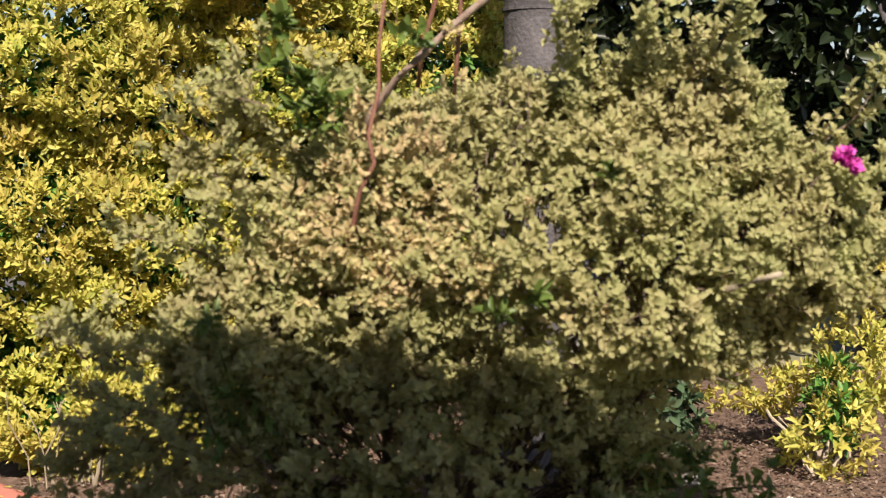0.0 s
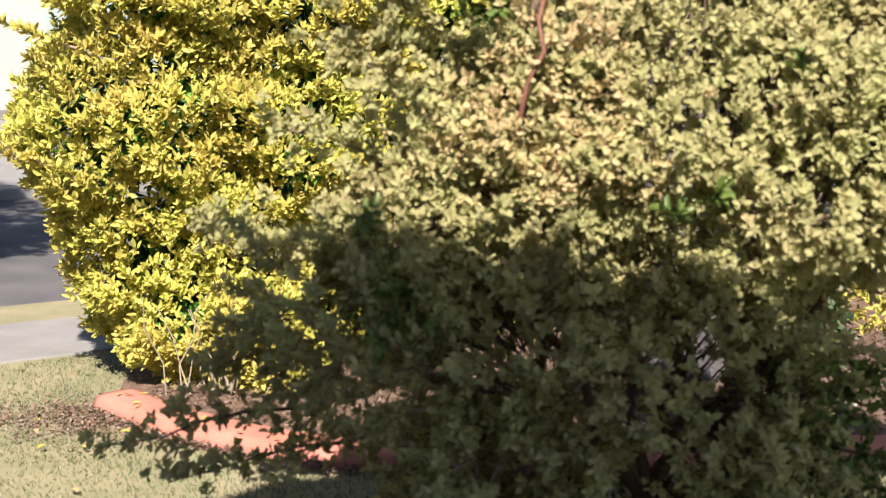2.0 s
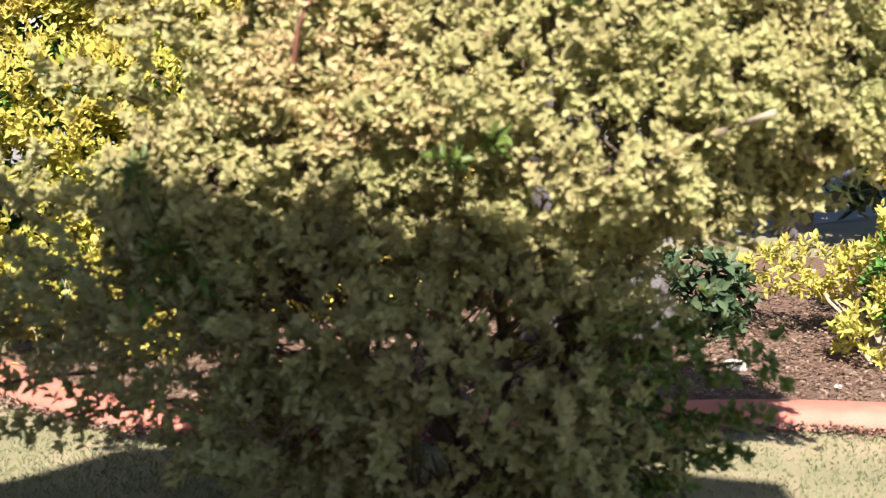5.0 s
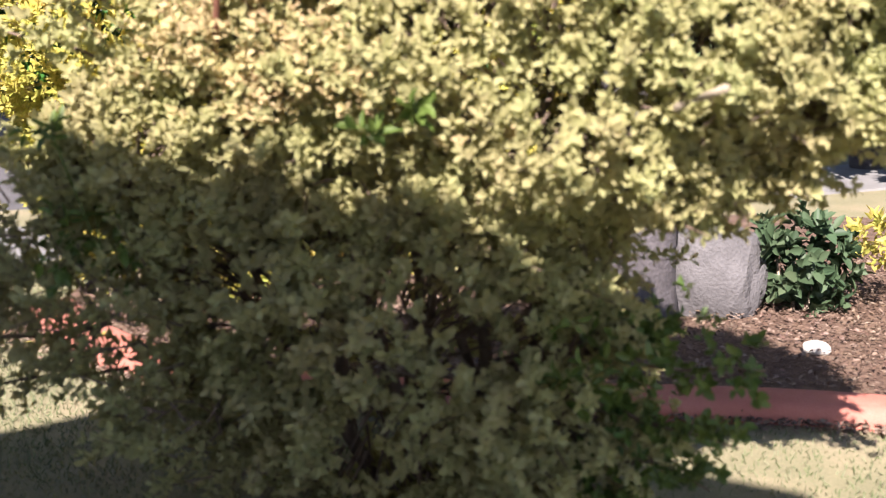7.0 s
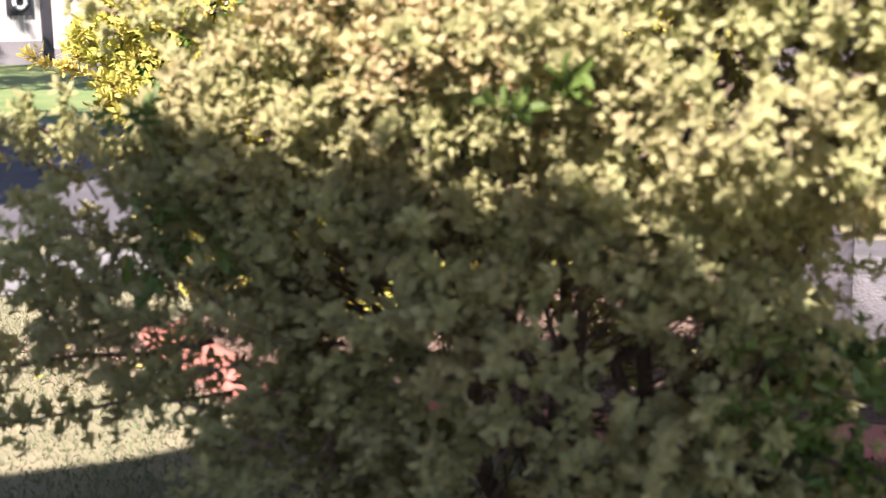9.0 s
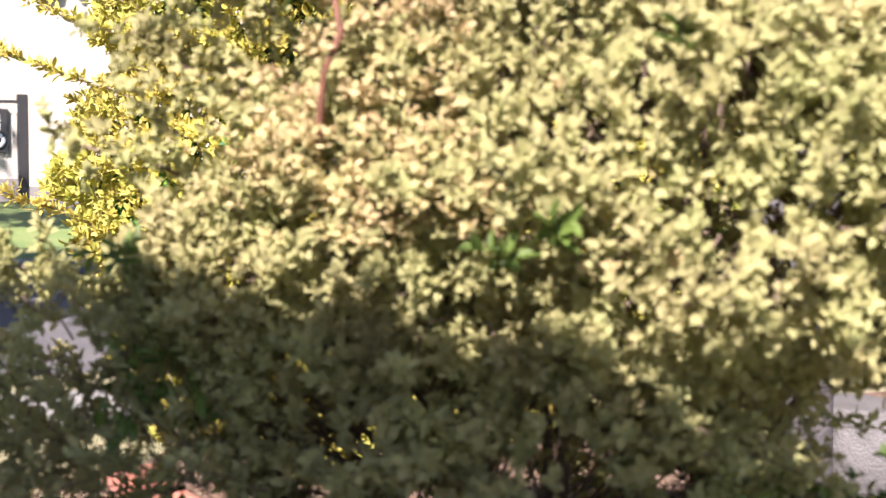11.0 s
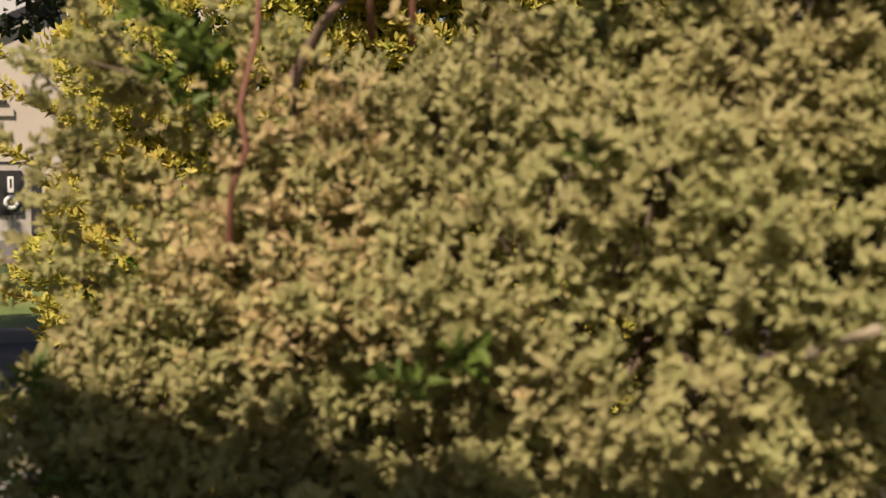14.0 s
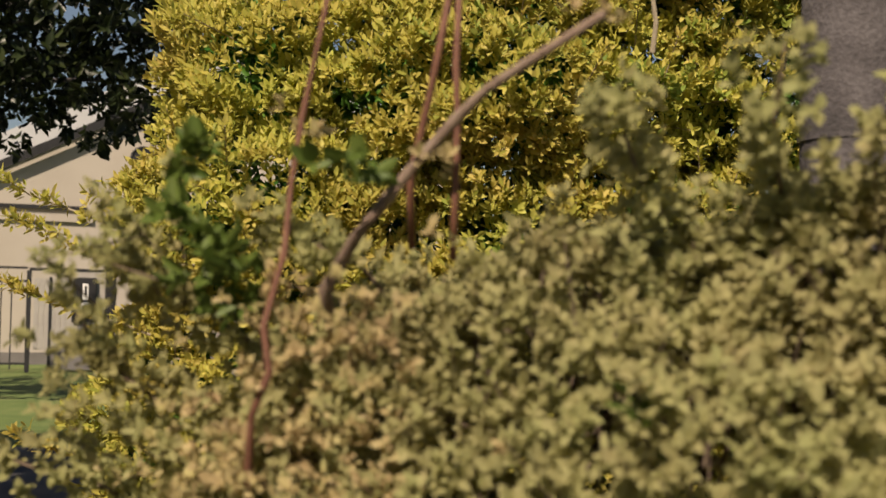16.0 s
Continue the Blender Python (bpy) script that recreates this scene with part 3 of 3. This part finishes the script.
# ---- the golden hedge ----
def hedge():
    rng = np.random.default_rng(31)
    root = thing("golden_hedge", "tall golden duranta hedge in full sun", "hedge", at=pose(-.4, 3.5, .03))
    inv = np.array([-.4, 3.5, .03])
    lumps = []
    for k in range(6):
        for z, r, h, first in ((.44, .38, .42, 1.92), (1.00, .52, .46, 1.93), (1.60, .52, .46, 1.95), (2.15, .50, .42, 2.14), (2.62, .42, .36, 2.4)):
            s = first + (3.78 - first) * k / 5
            c = street(s + .05 * rng.normal(), 2.66 + .05 * rng.normal() + (.12, .05, 0, 0, 0, 0)[k], z + .05 * rng.normal())
            if z < .6 and k == 0:
                c.z, h = c.z + .06, h - .04
            lumps.append((c.x, c.y, c.z, r, r, h))
    c = street(1.90, 2.52, .26)
    lumps.append((c.x, c.y, c.z, .26, .24, .22))
    c = street(2.06, 2.34, .20)
    lumps.append((c.x, c.y, c.z, .30, .22, .17))
    # woody stems at the foot
    for k in range(22):
        s = 2.1 + 1.7 * rng.random()
        a, b = street(s, 2.6 + .1 * rng.normal(), -.0), street(s + .15 * rng.normal(), 2.6 + .1 * rng.normal(), .9 + .6 * rng.random())
        line = wander(rng, a, b, 4, .03) - inv
        part("stem", smooth(mesh_of(tube(bmesh.new(), line, [.014, .012, .01, .008, .006], 6), "stem")), "hedge_wood", root)
    for k in range(5):
        a = street(1.87 + .025 * rng.normal(), 2.16 + .03 * rng.normal(), .03)
        b = a + Vector((.04 * rng.normal(), -.02, .10 + .12 * rng.random()))
        part("cut_stem", tube(bmesh.new(), [a - Vector(inv), (a + b) / 2 - Vector(inv) + Vector((.006, 0, 0)), b - Vector(inv)], [.008, .007, .006], 6), "dry_stem", root, "bleached dry cut stem")
    for k in range(16):
        a = street(1.86 + .07 * rng.normal(), 2.24 + .04 * rng.normal(), .04)
        b = a + Vector((.10 * rng.normal() - .06, -.03 + .04 * rng.normal(), .22 + .2 * rng.random()))
        part("dry_twig", tube(bmesh.new(), [Vector(q) - Vector(inv) for q in wander(rng, a, b, 3, .012)], [.0035, .003, .0025, .002], 5), "dry_stem", root, "thin bleached dead twig")
    inner, io = shell(rng, lumps, 11000, .1, .66, .1, .5)
    part("inner_foliage", leaves("inner_foliage", *rosettes(rng, inner - io * .14 - inv, io + rng.normal(0, .7, inner.shape), 6, .052, .45, 1.2, .04)), "green_leaf", root, "dark green leaves inside the hedge", "stuff")
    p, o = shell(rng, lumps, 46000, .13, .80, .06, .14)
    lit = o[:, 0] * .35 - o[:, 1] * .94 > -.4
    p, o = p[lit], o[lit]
    # the clipped shoots lie in uneven tiers
    wave = np.sin(p[:, 2] * 30 + 2.2 * np.sin(p[:, 0] * 4.1 + p[:, 2] * 2) + 2.2 * np.sin(p[:, 1] * 5.3)) + .6 * np.sin(p[:, 0] * 13 + p[:, 1] * 11 + p[:, 2] * 7)
    kept = rng.random(len(p)) < np.interp(wave, [-1.6, -.5, .4], [.2, .7, 1]) * np.interp(p[:, 0], [.2, .9], [1, .55])
    p, o, wave = p[kept], o[kept], wave[kept]
    p = p + o * (.034 * wave)[:, None]
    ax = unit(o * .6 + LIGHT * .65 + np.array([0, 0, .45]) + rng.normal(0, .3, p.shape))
    end = p[:, 0] + .25 * np.sin(p[:, 2] * 9) + .3 * rng.normal(size=len(p)) > .5
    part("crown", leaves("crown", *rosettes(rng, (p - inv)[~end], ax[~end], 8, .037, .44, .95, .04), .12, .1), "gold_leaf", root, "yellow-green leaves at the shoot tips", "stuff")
    gap = np.sin(p[:, 2] * 11 + p[:, 0] * 5) + np.sin(p[:, 0] * 17 + 1) < .5
    part("end_growth", leaves("end_growth", *rosettes(rng, (p - inv)[end & gap], ax[end & gap], 7, .037, .5, 1.0, .04), .12, .1), "lime_leaf", root, "greener sparse leaves at the end of the hedge", "stuff")
    part("pale_twig", tube(bmesh.new(), [Vector(q) - Vector(inv) for q in ((.60, 3.05, 2.10), (.61, 3.05, 2.18), (.60, 3.04, 2.28))], [.008, .007, .006], 6), "dry_stem", root, "pale bare twig in a gap")
    # long sprigs that reach out of the end of the hedge
    for a, b in (((-1.02, 2.78, 1.58), (-1.37, 2.34, 1.81)), ((-1.05, 2.72, 1.30), (-1.36, 2.36, 1.47)), ((-1.08, 2.70, .84), (-1.33, 2.40, .99)), ((-1.1, 2.68, 1.52), (-1.34, 2.38, 1.67))):
        line = wander(rng, a, b, 5, .008)
        arm = part("sprig", tube(bmesh.new(), [q - inv for q in line], [.005, .0045, .004, .0035, .003, .002], 5), "hedge_wood", root, "long leafy sprig reaching out")
        at = np.concatenate([line[i] + (line[i + 1] - line[i]) * rng.random((9, 1)) + rng.normal(0, .008, (9, 3)) for i in range(5)])
        ax = unit(np.array(b) - np.array(a)) * .5 + LIGHT * .5 + rng.normal(0, .35, at.shape)
        part("sprig_foliage", leaves("sprig_foliage", *rosettes(rng, at - inv, ax, 5, .036, .42, 1.0, .02), .12, .1), "gold_leaf", arm, "", "stuff")
    # shoots that stand out
    sp, so = shell(rng, lumps, 300, .12, .88, .3, .02)
    place, ways = [], []
    bm = bmesh.new()
    for a, q in zip(sp, so):
        q = unit(q + np.array([0, 0, .25]) + rng.normal(0, .3, 3))
        far = rng.uniform(.08, .26) * (1 if a[2] > 1.5 or .6 * a[0] + .8 * a[1] > 2.2 else .6)
        tube(bm, [a - q * .1 - inv, a + q * far - inv], [.004, .002], 4)
        for r in np.arange(0, far, .02):
            place.append(a + q * r - inv)
            ways.append(q * .6 + LIGHT * .5 + rng.normal(0, .3, 3))
    part("shoot_mass", bm, "hedge_wood", root, "thin woody shoots", "stuff")
    place, ways = np.array(place), np.array(ways)
    part("shoot_foliage", leaves("shoot_foliage", *rosettes(rng, place, ways, 4, .037, .44, .95, .02)), "gold_leaf", root, "", "stuff")
    return root


hedge()


def low_plant(name, label, category, lumps, mat, count, length, ratio, seed, spread=1.0):
    rng = np.random.default_rng(seed)
    x, y = lumps[0][0], lumps[0][1]
    root = thing(name, label, category, at=pose(x, y, .05))
    inv = np.array([x, y, .05])
    for k in range(6):
        lump = lumps[k % len(lumps)]
        line = wander(rng, (x + .04 * rng.normal(), y + .03 * rng.normal(), .03), (lump[0] + .1 * rng.normal(), lump[1], lump[2]), 3, .02) - inv
        part("stem", tube(bmesh.new(), line, [.008, .007, .006, .004], 5), "hedge_wood", root)
    p, o = shell(rng, lumps, count, .15, .8, .06, .5)
    ax = unit(o + np.array([0, -.1, .7]) + rng.normal(0, .4, p.shape))
    part("foliage", leaves("foliage", *rosettes(rng, p - inv, ax, 7, length, ratio, spread, .04)), mat, root, "", "stuff")
    return root


low_plant("golden_duranta", "young golden duranta bush in the mulch", "shrub", [(2.14, 3.64, .20, .16, .14, .15), (1.84, 4.05, .32, .26, .13, .09), (2.26, 3.9, .42, .18, .2, .22), (2.28, 4.05, .78, .2, .18, .16)], "gold_leaf", 560, .042, .45, 41)
low_plant("leafy_plant", "upright dark green plant beside golden leaves", "plant", [(2.17, 3.76, .36, .08, .08, .12), (2.15, 3.74, .26, .06, .06, .1)], "green_leaf", 70, .06, .34, 43, 1.0)
low_plant("leafy_plant", "low green broad-leaved plant in the mulch", "plant", [(1.42, 3.95, .22, .17, .14, .17), (1.30, 4.02, .14, .12, .1, .09)], "dull_leaf", 130, .06, .55, 42, 1.2)


# ---- far things ----
def palm_trunk():
    bm = bmesh.new()
    line = [(.96 + .003 * k, 3.48, -.05 + .22 * k) for k in range(30)]
    tube(bm, line, [.142 + .004 * math.sin(k * 2.1) + (.05 if k == 0 else 0) for k in range(30)], 20)
    root = thing("palm_tree", "grey ringed palm trunk behind the hedge", "tree", at=pose(.96, 3.48, 0))
    me = smooth(mesh_of(bm, "trunk"))
    me.transform(Matrix.Translation((-.96, -3.48, 0)))
    part("trunk", me, "trunk", root)
    for k in range(24):
        ring = tube(bmesh.new(), [(.003 * k * 1.1, 0, .2 + .24 * k), (.003 * k * 1.1, 0, .215 + .24 * k)], [.1455, .145], 20)
        part("leaf_scar", ring, "trunk", root)
    p = np.concatenate([np.array([[0.1, 0, 6.2]]) + np.array([[math.cos(a) * r, math.sin(a) * r, .9 * r - .45 * r * r]]) for a in np.arange(0, 6.28, .45) for r in np.arange(.1, 2.2, .06)])
    w = p - np.array([[.1, 0, 6.0]])
    part("fronds", leaves("fronds", np.repeat(p, 2, 0), unit(np.repeat(w, 2, 0)) * .3 + np.cross(unit(np.repeat(w, 2, 0)), [0, 0, 1]) * np.tile([[1], [-1]], (len(p), 1)) + np.array([0, 0, -.4]), np.array([0, 0, 1.0]) + 0 * np.repeat(w, 2, 0), .5, .04), "green_leaf", root, "arching green fronds", "stuff")


palm_trunk()


def leafy_tree(name, label, foot, fork, lumps, count, mat, length, seed, thick=.14):
    rng = np.random.default_rng(seed)
    root = thing(name, label, "tree", at=pose(foot[0], foot[1], 0))
    inv = np.array([foot[0], foot[1], 0])
    part("trunk", smooth(mesh_of(tube(bmesh.new(), wander(rng, (*foot, -.1), fork, 5, .05) - inv, [thick * 1.2, thick, thick * .95, thick * .9, thick * .85, thick * .8], 12), "trunk")), "trunk", root)
    for lump in lumps:
        part("limb", smooth(mesh_of(tube(bmesh.new(), wander(rng, fork, lump[:3], 4, .1) - inv, [thick * .6, thick * .45, thick * .32, thick * .22, thick * .12], 7), "limb")), "trunk", root)
    p, o = shell(rng, lumps, count, .25, .75, .3, .6)
    gap = np.sin(p[:, 0] * 5.1) + np.sin(p[:, 1] * 4.3 + 1) + np.sin(p[:, 2] * 6.2 + p[:, 0] * 3)
    p, o = p[gap < 1.3], o[gap < 1.3]
    part("crown", leaves("crown", *rosettes(rng, p - inv, o + rng.normal(0, .8, p.shape), 6, length, .55, 1.2, .1)), mat, root, "", "stuff")


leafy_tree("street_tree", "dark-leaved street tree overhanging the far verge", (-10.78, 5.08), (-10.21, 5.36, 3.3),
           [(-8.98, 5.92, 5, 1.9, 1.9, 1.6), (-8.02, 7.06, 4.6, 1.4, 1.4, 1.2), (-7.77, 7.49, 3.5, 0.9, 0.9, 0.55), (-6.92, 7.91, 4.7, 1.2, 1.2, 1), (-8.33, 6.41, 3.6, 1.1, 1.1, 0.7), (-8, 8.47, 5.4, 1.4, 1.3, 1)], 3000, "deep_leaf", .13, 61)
# this one stays out of view, added so its crown shades the road
leafy_tree("garden_tree", "unseen leafy tree added beside the footpath to shade the road", (-4.94, 1.11), (-4.74, 1.41, 2.5),
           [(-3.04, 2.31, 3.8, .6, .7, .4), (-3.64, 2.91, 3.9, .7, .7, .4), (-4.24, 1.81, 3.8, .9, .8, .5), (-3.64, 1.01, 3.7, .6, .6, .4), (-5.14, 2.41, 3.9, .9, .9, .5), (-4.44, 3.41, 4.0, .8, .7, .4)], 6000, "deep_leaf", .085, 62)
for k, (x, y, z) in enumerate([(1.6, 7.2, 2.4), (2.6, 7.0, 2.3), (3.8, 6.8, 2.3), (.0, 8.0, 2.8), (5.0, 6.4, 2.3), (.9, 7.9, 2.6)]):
    leafy_tree("garden_tree", "tree with near-black leaves at the back of the garden", (x, y), (x + .1, y, .9),
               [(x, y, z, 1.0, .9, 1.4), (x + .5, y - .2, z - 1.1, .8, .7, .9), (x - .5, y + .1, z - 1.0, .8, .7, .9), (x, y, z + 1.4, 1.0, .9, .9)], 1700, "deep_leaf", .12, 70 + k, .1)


# ---- the house across the road ----
def far_house():
    at = FAR @ STREET
    root = thing("house", "cream rendered house with a low gable roof", "house", at=at)
    bm = bmesh.new()
    s0, s1, d0, d1 = -9.0, 9.5, 18.5, 28.0
    peak_s = 6.2
    def eave(s):
        return 3.35 + (s - 2.34) * .50 if s < peak_s else 3.35 + (peak_s - 2.34) * .50 - (s - peak_s) * .50
    wall_pts = [(s0, .4), (s1, .4), (s1, eave(s1)), (peak_s, eave(peak_s)), (.6, eave(.6)), (s0, eave(.6))]
    f = [bm.verts.new((s, d0, z)) for s, z in wall_pts]
    b = [bm.verts.new((s, d1, z)) for s, z in wall_pts]
    bm.faces.new(f)
    bm.faces.new(b[::-1])
    for i in range(len(f)):
        j = (i + 1) % len(f)
        bm.faces.new((f[j], f[i], b[i], b[j]))
    bmesh.ops.recalc_face_normals(bm, faces=bm.faces)
    part("wall", bm, "render_wall", root)
    part("plinth", boxed(s0, s1, d0 - .03, d0 - .002, .4, .62), "plinth", root, "dark grey base of the wall")
    for a, e in ((.2, peak_s), (peak_s, s1 + .4)):
        za, ze = eave(a), eave(e)
        # roof sheet, and a dark band along its front edge
        for name, mat, lift, thick, over in (("roof", "roof_sheet", .12, .42, .10), ("barge_board", "dark_trim", -.02, .15, .14)):
            bm = bmesh.new()
            dd = (d0 - over, d1 + .3) if name == "roof" else (d0 - over - .03, d0 - over)
            v = [bm.verts.new((s, d, z + lift + up)) for d in dd for s, z in ((a, za), (e, ze)) for up in (0, thick)]
            for q in ((0, 1, 3, 2), (4, 6, 7, 5), (0, 4, 5, 1), (2, 3, 7, 6), (1, 5, 7, 3), (0, 2, 6, 4)):
                bm.faces.new([v[i] for i in q])
            bmesh.ops.recalc_face_normals(bm, faces=bm.faces)
            part(name, bm, mat, root)
    part("wall_band", boxed(s0, 3.7, d0 - .05, d0 - .002, 2.60, 2.72), "render_wall", root, "moulded band along the wall")
    part("wall_band", boxed(s0, 3.6, d0 - .06, d0 - .002, 2.78, 2.84), "dark_trim", root, "thin dark flashing line")
    bm = bmesh.new()
    tube(bm, [(4.42, d0 - .10, 3.62), (4.42, d0, 3.62)], .17, 20)
    vent = part("wall_vent", bm, "iron", root, "dark round vent in the gable")
    part("vent_rim", smooth(mesh_of(tube(bmesh.new(), [(4.42 + .18 * math.cos(k * .3142), d0 - .10, 3.62 + .18 * math.sin(k * .3142)) for k in range(21)], .02, 6), "vent_rim")), "iron", vent)
    return root


far_house()


def security_camera():
    root = thing("security_camera", "white dome security camera under the house's eave", "camera", at=FAR @ STREET @ pose(4.54, 18.1, 4.14))
    bm = bmesh.new()
    bmesh.ops.create_uvsphere(bm, u_segments=14, v_segments=9, radius=.11)
    part("dome", smooth(mesh_of(bm, "dome")), "white_plastic", root)
    part("lens", boxed(-.06, .02, -.13, -.09, -.07, -.01, bevel=.01), "iron", root, "black lens window")
    part("bracket", boxed(-.03, .03, -.02, .5, .03, .08), "white_plastic", root)


security_camera()


def fence():
    root = thing("metal_fence", "black tubular metal fence across the road", "fence", at=FAR @ STREET @ pose(.75, 16.3, .44))
    for z in (.1, 1.2, 1.38):
        part("rail", boxed(-6.5, 1.85, -.018, .018, z, z + .03), "iron", root)
    picket = boxed(-.009, .009, -.009, .009, 0.04, 1.22)
    me = mesh_of(picket, "picket")
    me.materials.append(M["iron"])
    for k in range(62):
        ob = part("picket", me, "iron", root)
        ob.location = (-6.4 + .132 * k, 0, 0)
    for s in (-6.5, -4.0, -1.5):
        part("post", boxed(s - .03, s + .03, -.03, .03, 0, 1.42), "iron", root)


fence()


def gate():
    root = thing("slatted_gate", "slatted metal gate with a letterbox panel", "gate", at=FAR @ STREET @ pose(2.62, 16.3, .44))
    part("gate_post", boxed(-.03, .03, -.03, .03, 0, 1.36, bevel=.005), "iron", root)
    part("gate_post", boxed(.26, .30, -.02, .02, 0, 1.28, bevel=.004), "iron", root)
    part("gate_post", boxed(1.0, 1.14, -.06, .06, 0, 1.48, bevel=.008), "dark_trim", root)
    part("rail", boxed(.0, 1.0, -.02, .02, 1.36, 1.40), "iron", root)
    part("top_panel", boxed(.40, 1.0, -.015, .015, 1.22, 1.36), "slat_paint", root, "pale flat rail")
    part("kick_panel", boxed(.30, 1.0, -.02, .02, .03, .34), "plinth", root, "grey kick panel at the foot")
    slat = mesh_of(boxed(-.034, .034, -.008, .008, .30, 1.26, bevel=.004), "slat")
    slat.materials.append(M["slat_paint"])
    for k in range(13):
        ob = part("slat", slat, "slat_paint", root)
        ob.location = (.10 + .072 * k, 0, 0)
    panel = part("letterbox", boxed(.56, .88, -.06, .03, .68, 1.28, bevel=.008), "dark_trim", root, "dark letterbox panel")
    slot = part("slot", boxed(.69, .77, -.07, -.06, .98, 1.20, bevel=.004), "white_plastic", panel, "pale upright letter plate")
    part("slit", boxed(.715, .745, -.074, -.07, 1.04, 1.17), "iron", panel, "black letter slit")
    bm = bmesh.new()
    r, n = .075, 22
    tube(bm, [Vector((.735 + r * math.cos(2 * math.pi * i / n), -.07, .85 + r * math.sin(2 * math.pi * i / n))) for i in range(n + 1)], .028, 8)
    part("ring", smooth(mesh_of(bm, "ring")), "white_plastic", panel, "pale round newspaper holder")


gate()


# ---- stones in the bed ----
def stone(name, label, x, y, r, flat, mat, seed):
    rng = np.random.default_rng(seed)
    bm = bmesh.new()
    bmesh.ops.create_icosphere(bm, subdivisions=4, radius=1.0)
    for v in bm.verts:
        q = v.co * 1.7 + Vector((seed, 0, 0))
        v.co *= 1 + .13 * noise.noise(q) + .035 * noise.noise(q * 4) + .012 * noise.noise(q * 11)
        v.co = Vector((v.co.x * r[0], v.co.y * r[1], min(v.co.z, flat) * r[2]))
    ob = part(name, mesh_of(bm, name), mat)
    ob.location = (x, y, .05 + r[2] * .4)
    return tagged(ob, label, "stone")


stone("garden_rock", "grey weathered rock with a flat top in the mulch", 1.09, 3.80, (.235, .18, .28), .62, "rock", 4)
stone("pebble", "small white stone lying on the mulch", 1.62, 3.41, (.045, .03, .026), 1, "pale_stone", 7)
# tiny stone shape that stands for a pale leaf
stone("pebble", "small pale leaf on the mulch, modelled as a stone", 1.98, 3.25, (.014, .011, .009), 1, "pale_stone", 9)


# ---- unseen slab and wall, added behind the camera to shade the shrub's skirt ----
def shade_slab_shape():
    """A flat slab out of view, its outline fitted to the shade edge on the shrub."""
    bm = bmesh.new()
    plan = [(-6.0, -2.6), (0.56, -1.76), (0.83, -1.37), (0.95, -1.06), (1.16, -0.97), (1.67, -0.87), (1.95, -0.83), (2.28, -0.87), (2.47, -0.77), (2.87, -0.77), (3.03, -1.21), (3.15, -3.6), (-6.0, -3.6)]
    rings = [[bm.verts.new((x, y, z)) for x, y in plan] for z in (3.0, 3.16)]
    bm.faces.new(rings[0])
    bm.faces.new(rings[1][::-1])
    for i in range(len(plan)):
        j = (i + 1) % len(plan)
        bm.faces.new((rings[0][j], rings[0][i], rings[1][i], rings[1][j]))
    bmesh.ops.recalc_face_normals(bm, faces=bm.faces)
    return bm


veranda_roof = part("veranda_roof", shade_slab_shape(), "slab_brown")
tagged(veranda_roof, "unseen brown slab added to shade the shrub's skirt", "roof", kind="structure")
# wall out of view, added to hold the slab up and cut skylight
wall_behind = part("wall_behind", boxed(-6.0, 3.1, -3.6, -3.4, -.1, 2.996), "render_wall")
tagged(wall_behind, "unseen cream wall added to carry the slab and block skylight", "wall", kind="structure")


# ---- fallen leaves ----
def fallen_leaf(x, y, z, mat, label, size, rng):
    way = np.array([[rng.normal(), rng.normal(), .12]])
    ob = part("fallen_leaf", leaves("fallen_leaf", np.zeros((1, 3)), way, np.array([[.2 * rng.normal(), .2 * rng.normal(), 1.0]]), size, size * .42, .12, .15), mat)
    ob.location = (x, y, z)
    tagged(ob, label, "leaf", group="fallen leaves")


rng_fall = np.random.default_rng(77)
for k in range(20):
    i = rng_fall.integers(2, 20)
    p = EDGE_LINE[i]
    u = rng_fall.uniform(-.08, .07)
    fallen_leaf(p.x + .03 * rng_fall.normal(), p.y + u, .072, "gold_leaf" if k % 3 else "dead_leaf", "yellow fallen duranta leaf on the edging" if k % 3 else "brown dry fallen leaf on the edging", rng_fall.uniform(.03, .05), rng_fall)
for k in range(24):
    x, y = rng_fall.uniform(-1.5, -.5), rng_fall.uniform(1.6, 2.5)
    fallen_leaf(x, y, .024, "dead_leaf" if k % 3 else "gold_leaf", "reddish dead leaf on the lawn" if k % 3 else "yellow fallen leaf on the lawn", rng_fall.uniform(.03, .06), rng_fall)


def garden_stake():
    bm = bmesh.new()
    box(bm, -.018, .018, -.012, .012, 0, .26, bevel=.003)
    for v in bm.verts:
        v.co.x += -.12 * v.co.z
    ob = part("garden_stake", bm, "pale_stake")
    ob.location = (2.12, 3.70, .04)
    tagged(ob, "pale weathered timber stake in the mulch", "stake")


garden_stake()
